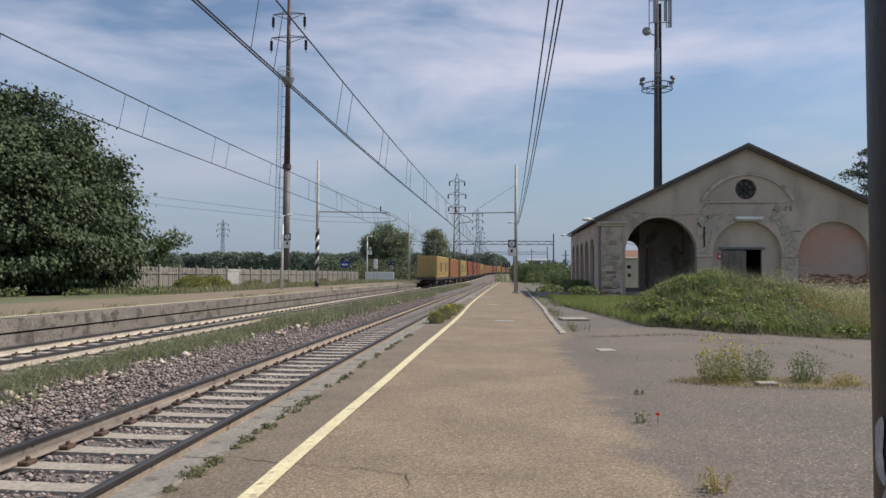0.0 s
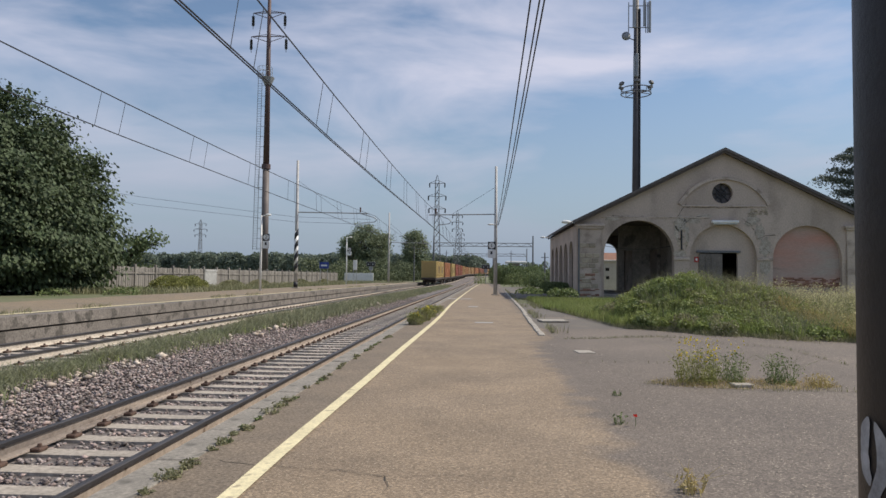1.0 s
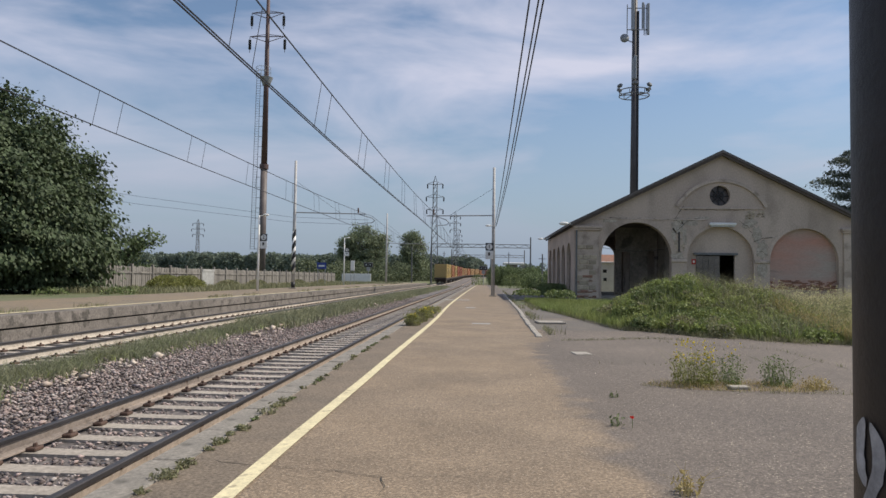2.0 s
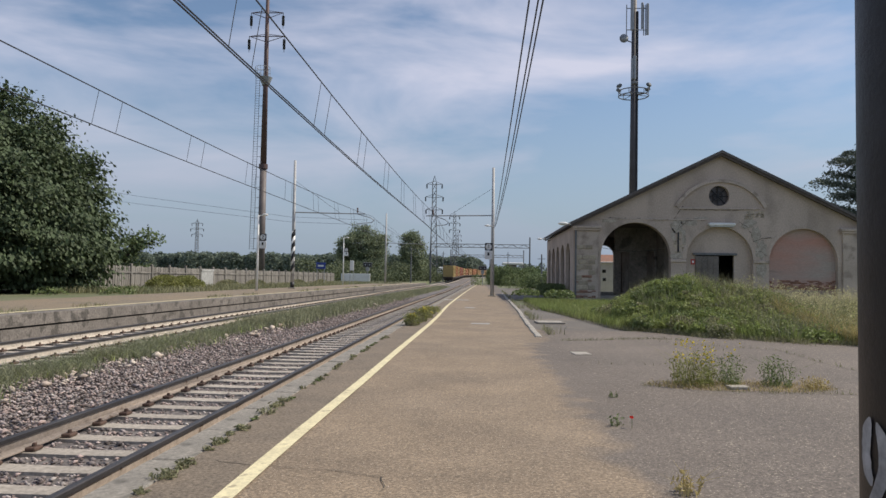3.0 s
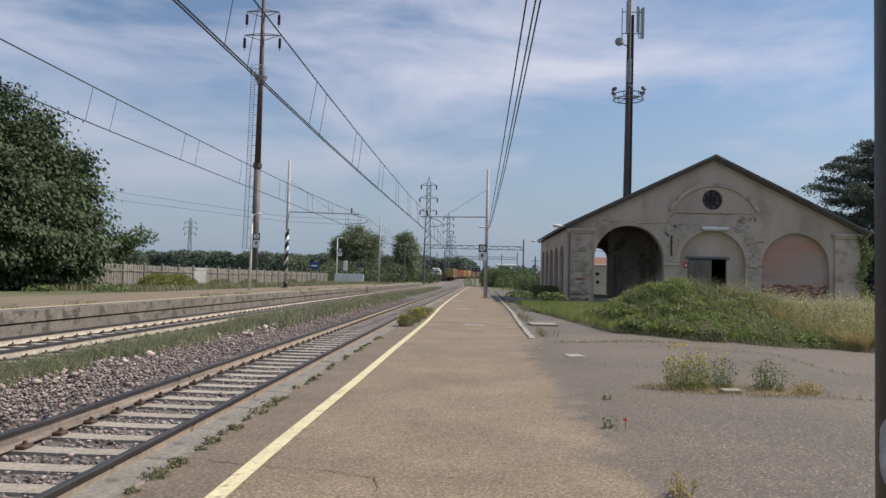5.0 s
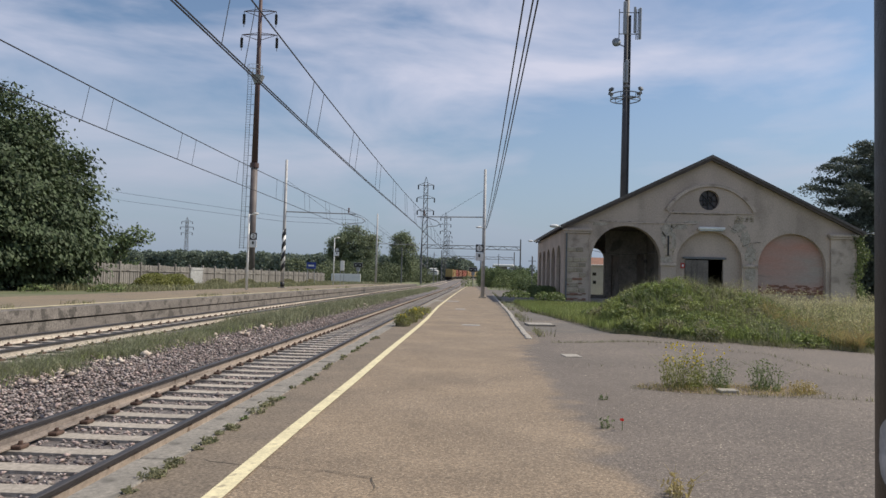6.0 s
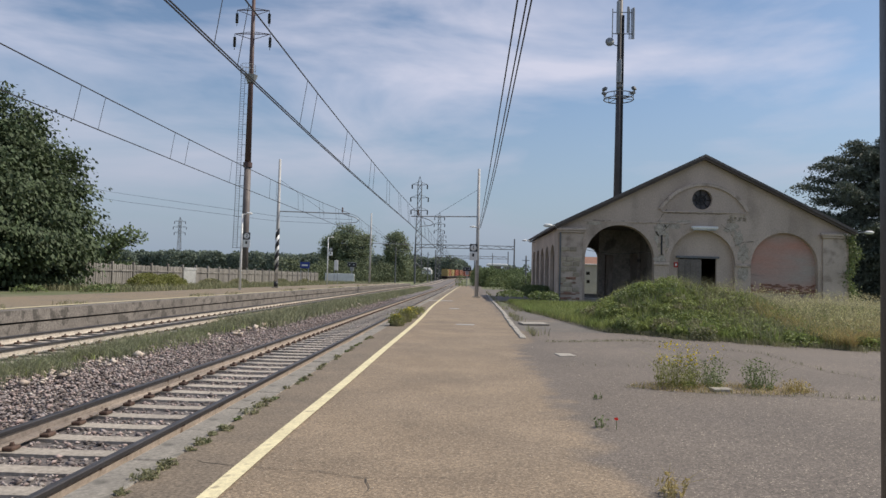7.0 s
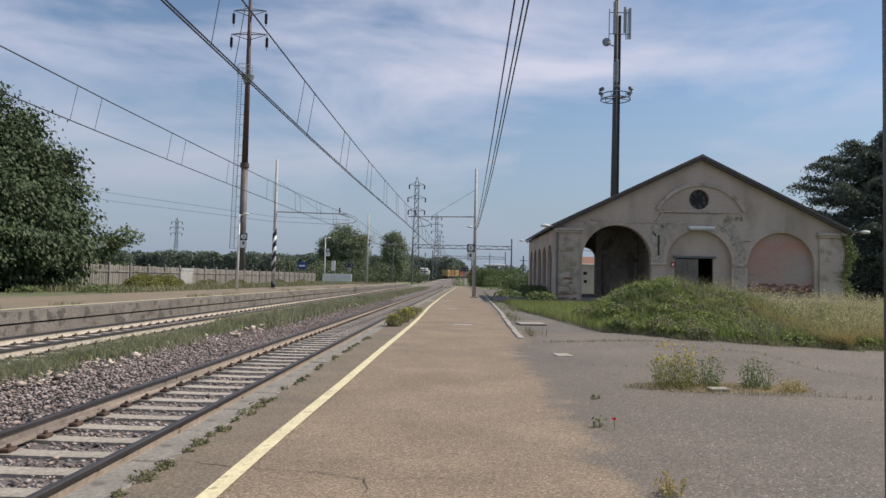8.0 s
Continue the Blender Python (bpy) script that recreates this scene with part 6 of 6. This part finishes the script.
def soil_patch():
    g = base("soil_patch", 3.55, 9.3, -0.012, "bare earth patch broken through the asphalt", "soil", kind="structure")
    bm = B()
    ring = []
    for i in range(40):
        a = i * math.pi / 20
        r = 1 + 0.22 * noise.noise((math.cos(a) * 2, math.sin(a) * 2, 0.5)) + 0.12 * noise.noise((math.cos(a) * 6, math.sin(a) * 6, 0))
        ring.append(bm.verts.new((1.15 * r * math.cos(a), 0.36 * r * math.sin(a), 0.006)))
    c = bm.verts.new((0, 0, 0.03))
    for a, b in zip(ring, ring[1:] + ring[:1]):
        bm.faces.new((a, b, c))
    part("earth", bm, M["earth"], g)
    n = 260
    a, k = rng.uniform(0, 6.28, n), np.sqrt(rng.random(n))
    rocks("crumbs", np.stack([1.3 * k * np.cos(a), 0.45 * k * np.sin(a), np.full(n, 0.012)], 1), 0.011, M["rubble"], g)["kind"] = "stuff"
    n = 1500
    a, k = rng.uniform(0, 6.28, n), np.sqrt(rng.random(n))
    blades("dry_blades", np.stack([1.25 * k * np.cos(a), 0.42 * k * np.sin(a), np.full(n, 0.0)], 1), 0.07, 0.006, M["straw"], g, 0.9)["kind"] = "stuff"


soil_patch()


def crack(pts, w, label, tufts=0):
    """A dark uneven crack along a line, with grass in it where it has any."""
    g = base("crack", 0, 0, 0, label, "crack", kind="structure")
    fine = []
    for (x0, y0), (x1, y1) in zip(pts, pts[1:]):
        n = max(2, int(math.hypot(x1 - x0, y1 - y0) / 0.07))
        fine += [(x0 + (x1 - x0) * i / n, y0 + (y1 - y0) * i / n) for i in range(n)]
    v, f = [], []
    for i, (x, y) in enumerate(fine):
        d = 0.035 * noise.noise((x * 5, y * 5, 1)) + 0.02 * noise.noise((x * 17, y * 17, 2))
        k = w * (0.35 + 0.9 * abs(noise.noise((x * 9, y * 9, 5))))
        dx, dy = pts[-1][0] - pts[0][0], pts[-1][1] - pts[0][1]
        l = math.hypot(dx, dy)
        nx, ny = -dy / l, dx / l
        z = 0.008 if x < 1.76 else -0.006
        v += [(x + nx * (d + k), y + ny * (d + k), z), (x + nx * (d - k), y + ny * (d - k), z)]
        if i:
            f.append((2 * i - 2, 2 * i - 1, 2 * i + 1, 2 * i))
    pydata("fissure", v, f, M["earth_dark"], g)
    if tufts:
        idx = rng.integers(0, len(fine), tufts)
        p = np.array([(fine[i][0], fine[i][1], -0.01) for i in idx]) + rng.normal(size=(tufts, 3)) * (0.04, 0.04, 0)
        blades("crack_grass", p, 0.07, 0.007, M["grass_dull"], g, 0.9)["kind"] = "stuff"


crack([(-1.9, 4.98), (-1.43, 4.88), (-0.96, 4.83), (-0.62, 4.70), (-0.55, 4.5), (-0.61, 4.2)], 0.006, "thin crack across the platform")
crack([(-0.62, 4.70), (-0.2, 4.78), (0.3, 4.7)], 0.004, "hairline crack in the platform")
crack([(2.0, 15.7), (2.76, 15.87), (3.4, 16.3), (4.2, 16.6), (5.0, 16.4)], 0.018, "grassy crack across the yard", 420)
crack([(4.2, 15.9), (6.25, 14.4), (6.1, 12.4), (6.1, 11.5), (6.5, 10.3), (7.5, 9.6)], 0.014, "long crack across the yard", 160)
crack([(2.2, 9.2), (2.9, 9.0), (3.6, 8.8), (4.6, 8.9), (5.6, 8.6)], 0.010, "crack through the weeds in the yard", 220)
crack([(1.2, 7.3), (1.9, 7.9), (2.4, 7.8), (3.2, 7.0)], 0.004, "hairline crack in the yard")
crack([(1.9, 5.4), (2.6, 5.9), (2.9, 6.8), (3.9, 7.2)], 0.004, "hairline crack in the yard")
crack([(1.7, 11.2), (2.6, 11.6), (3.3, 11.2), (4.6, 11.9)], 0.006, "thin crack in the yard", 30)


def pebbles():
    n = 900
    x, y = rng.uniform(-1.3, 8, n), 3.8 + 14 * rng.random(n) ** 1.5
    z = np.where(x < 1.8, 0.002, -0.006)
    tagged(rocks("loose_grit", np.stack([x, y, z], 1), 0.006, M["rubble"]), "loose grit scattered over the asphalt", "grit", kind="stuff")
    n = 2600
    y = 14 + 70 * rng.random(n)
    x = -11.7 + rng.normal(0, 0.12, n) + 2.9 * (1 - np.exp(-((y / 165) ** 2)))
    ok = (np.sin(y * 1.3) + np.sin(y * 0.41 + 1) > 0.6)
    tagged(blades("coping_weeds", np.stack([x, y, np.full(n, 0.33)], 1)[ok], 0.16, 0.02, M["grass_dull"], None, 0.8), "weeds along the far coping", "weeds", kind="stuff")


pebbles()


def spray_mark():
    """The hand-sprayed ring on the near post, two strokes bent round its face."""
    g = base("spray_mark", POST_X, POST_Y, 0, "hand-sprayed white ring on the black post", "paint mark")
    view = Vector((0.47, 0.88, 0)).normalized()
    left = Vector((-view.y, view.x, 0))

    def stroke(rows):
        bm = B()
        last = None
        for th, z, half in rows:
            pair = []
            for k in (-1, 0, 1):
                a = th + k * half
                n = left * math.cos(a) - view * math.sin(a)
                pair.append(bm.verts.new((n.x * (POST_R + 0.0009), n.y * (POST_R + 0.0009), z)))
            if last:
                for i in (0, 1):
                    bm.faces.new((last[i], last[i + 1], pair[i + 1], pair[i]))
            last = pair
        part("stroke", bm, M["chalk"], g)

    def path(keys, h, n=22):
        t = [i / (n - 1) for i in range(n)]
        th, z = [k[0] for k in keys], [k[1] for k in keys]
        s = [i / (len(keys) - 1) for i in range(len(keys))]
        return [(float(np.interp(u, s, th)) + 0.008 * noise.noise((u * 7, 0, keys[0][0])), float(np.interp(u, s, z)), max(0.008, h * min(1, 6 * u * (1 - u) + 0.15) * (1 + 0.18 * noise.noise((u * 9, 4, 0))))) for u in t]

    stroke(path([(0.45, 1.292), (0.385, 1.282), (0.365, 1.268), (0.39, 1.255), (0.47, 1.246)], 0.090))
    stroke(path([(0.565, 1.290), (0.645, 1.280), (0.67, 1.266), (0.635, 1.253), (0.52, 1.239), (0.455, 1.232)], 0.080))


spray_mark()


def ivy():
    p = np.concatenate([np.stack([rng.normal(25.25, 0.22, 2400), rng.uniform(44.6, 45.6, 2400), 4.9 - 4.4 * rng.random(2400) ** 1.4], 1)])
    p[:, 0] += 0.25 * np.sin(p[:, 2] * 2.2)
    tagged(leaves("ivy", p, 0.085, M["weed"]), "green ivy on the corner of the shed", "ivy", kind="stuff")
    pts = [ellipsoid_shell(2200, (5.9 + random.uniform(-0.6, 0.4), 44 - 0.5 * i + 10, 0.4), (0.7, 1.0, 0.7), -0.3) for i in range(10)]
    tagged(leaves("wall_bushes", np.concatenate(pts), 0.055, M["weed"]), "dark bushes at the foot of the shed wall", "bushes", kind="stuff")
    pts = [ellipsoid_shell(420, (x, y, 0.5), (0.9, 0.9, h), -0.3) for x, y, h in ((3.0, 41, 0.3), (4.6, 38, 0.35), (0.3, 128, 1.9), (-0.4, 131, 1.7), (5.2, 95, 1.8), (6.5, 100, 2.4), (4.4, 104, 1.6))]
    skirt = [ellipsoid_shell(160, (x, y, 0.3), (0.9, 0.9, 0.35), -0.3) for x, y in ((-21.5, 33.5), (-19.6, 37), (-20.2, 40), (-24, 31.5), (-18.8, 35), (-26, 30.5))]
    tagged(leaves("tree_skirt", np.concatenate(skirt), 0.09, M["weed"]), "weeds at the foot of the big tree", "weeds", kind="stuff")
    tagged(leaves("lane_bushes", np.concatenate(pts), 0.10, M["weed"]), "green bushes along the lane", "bushes", kind="stuff")
    n = 4200
    tagged(blades("wall_grass", np.stack([rng.uniform(-25, -12.5, n), rng.uniform(100, 115, n), np.full(n, 0.1)], 1), 0.5, 0.06, M["grass_track"], None, 0.6), "tall weeds before the white wall", "grass", kind="stuff")
    n = 1500
    y = 16 + 60 * rng.random(n) ** 1.4
    x = 1.8 + 0.008 * np.maximum(0, y - 20) + 2.9 * (1 - np.exp(-((y / 165) ** 2))) + np.abs(rng.normal(0, 0.14, n))
    ok = np.sin(y * 0.8) + np.sin(y * 2.1 + 1) > 0.3
    tagged(blades("kerb_grass", np.stack([x, y, np.full(n, -0.03)], 1)[ok], 0.22, 0.016, M["grass_dull"], None, 0.9), "dry weeds along the lane kerb", "weeds", kind="stuff")
    n = 5200
    x = rng.uniform(2.5, 6.2, n)
    y = rng.uniform(27, 45, n)
    ok = x > 2.3 + 0.9 * np.sin(y * 0.35) * 0.6 + (y < 31) * 1.2
    tagged(blades("lane_grass", np.stack([x, y, np.full(n, -0.03)], 1)[ok], 0.15, 0.02, M["grass_dull"]), "dull grass before the shed corner", "grass", kind="stuff")


ivy()


motions()
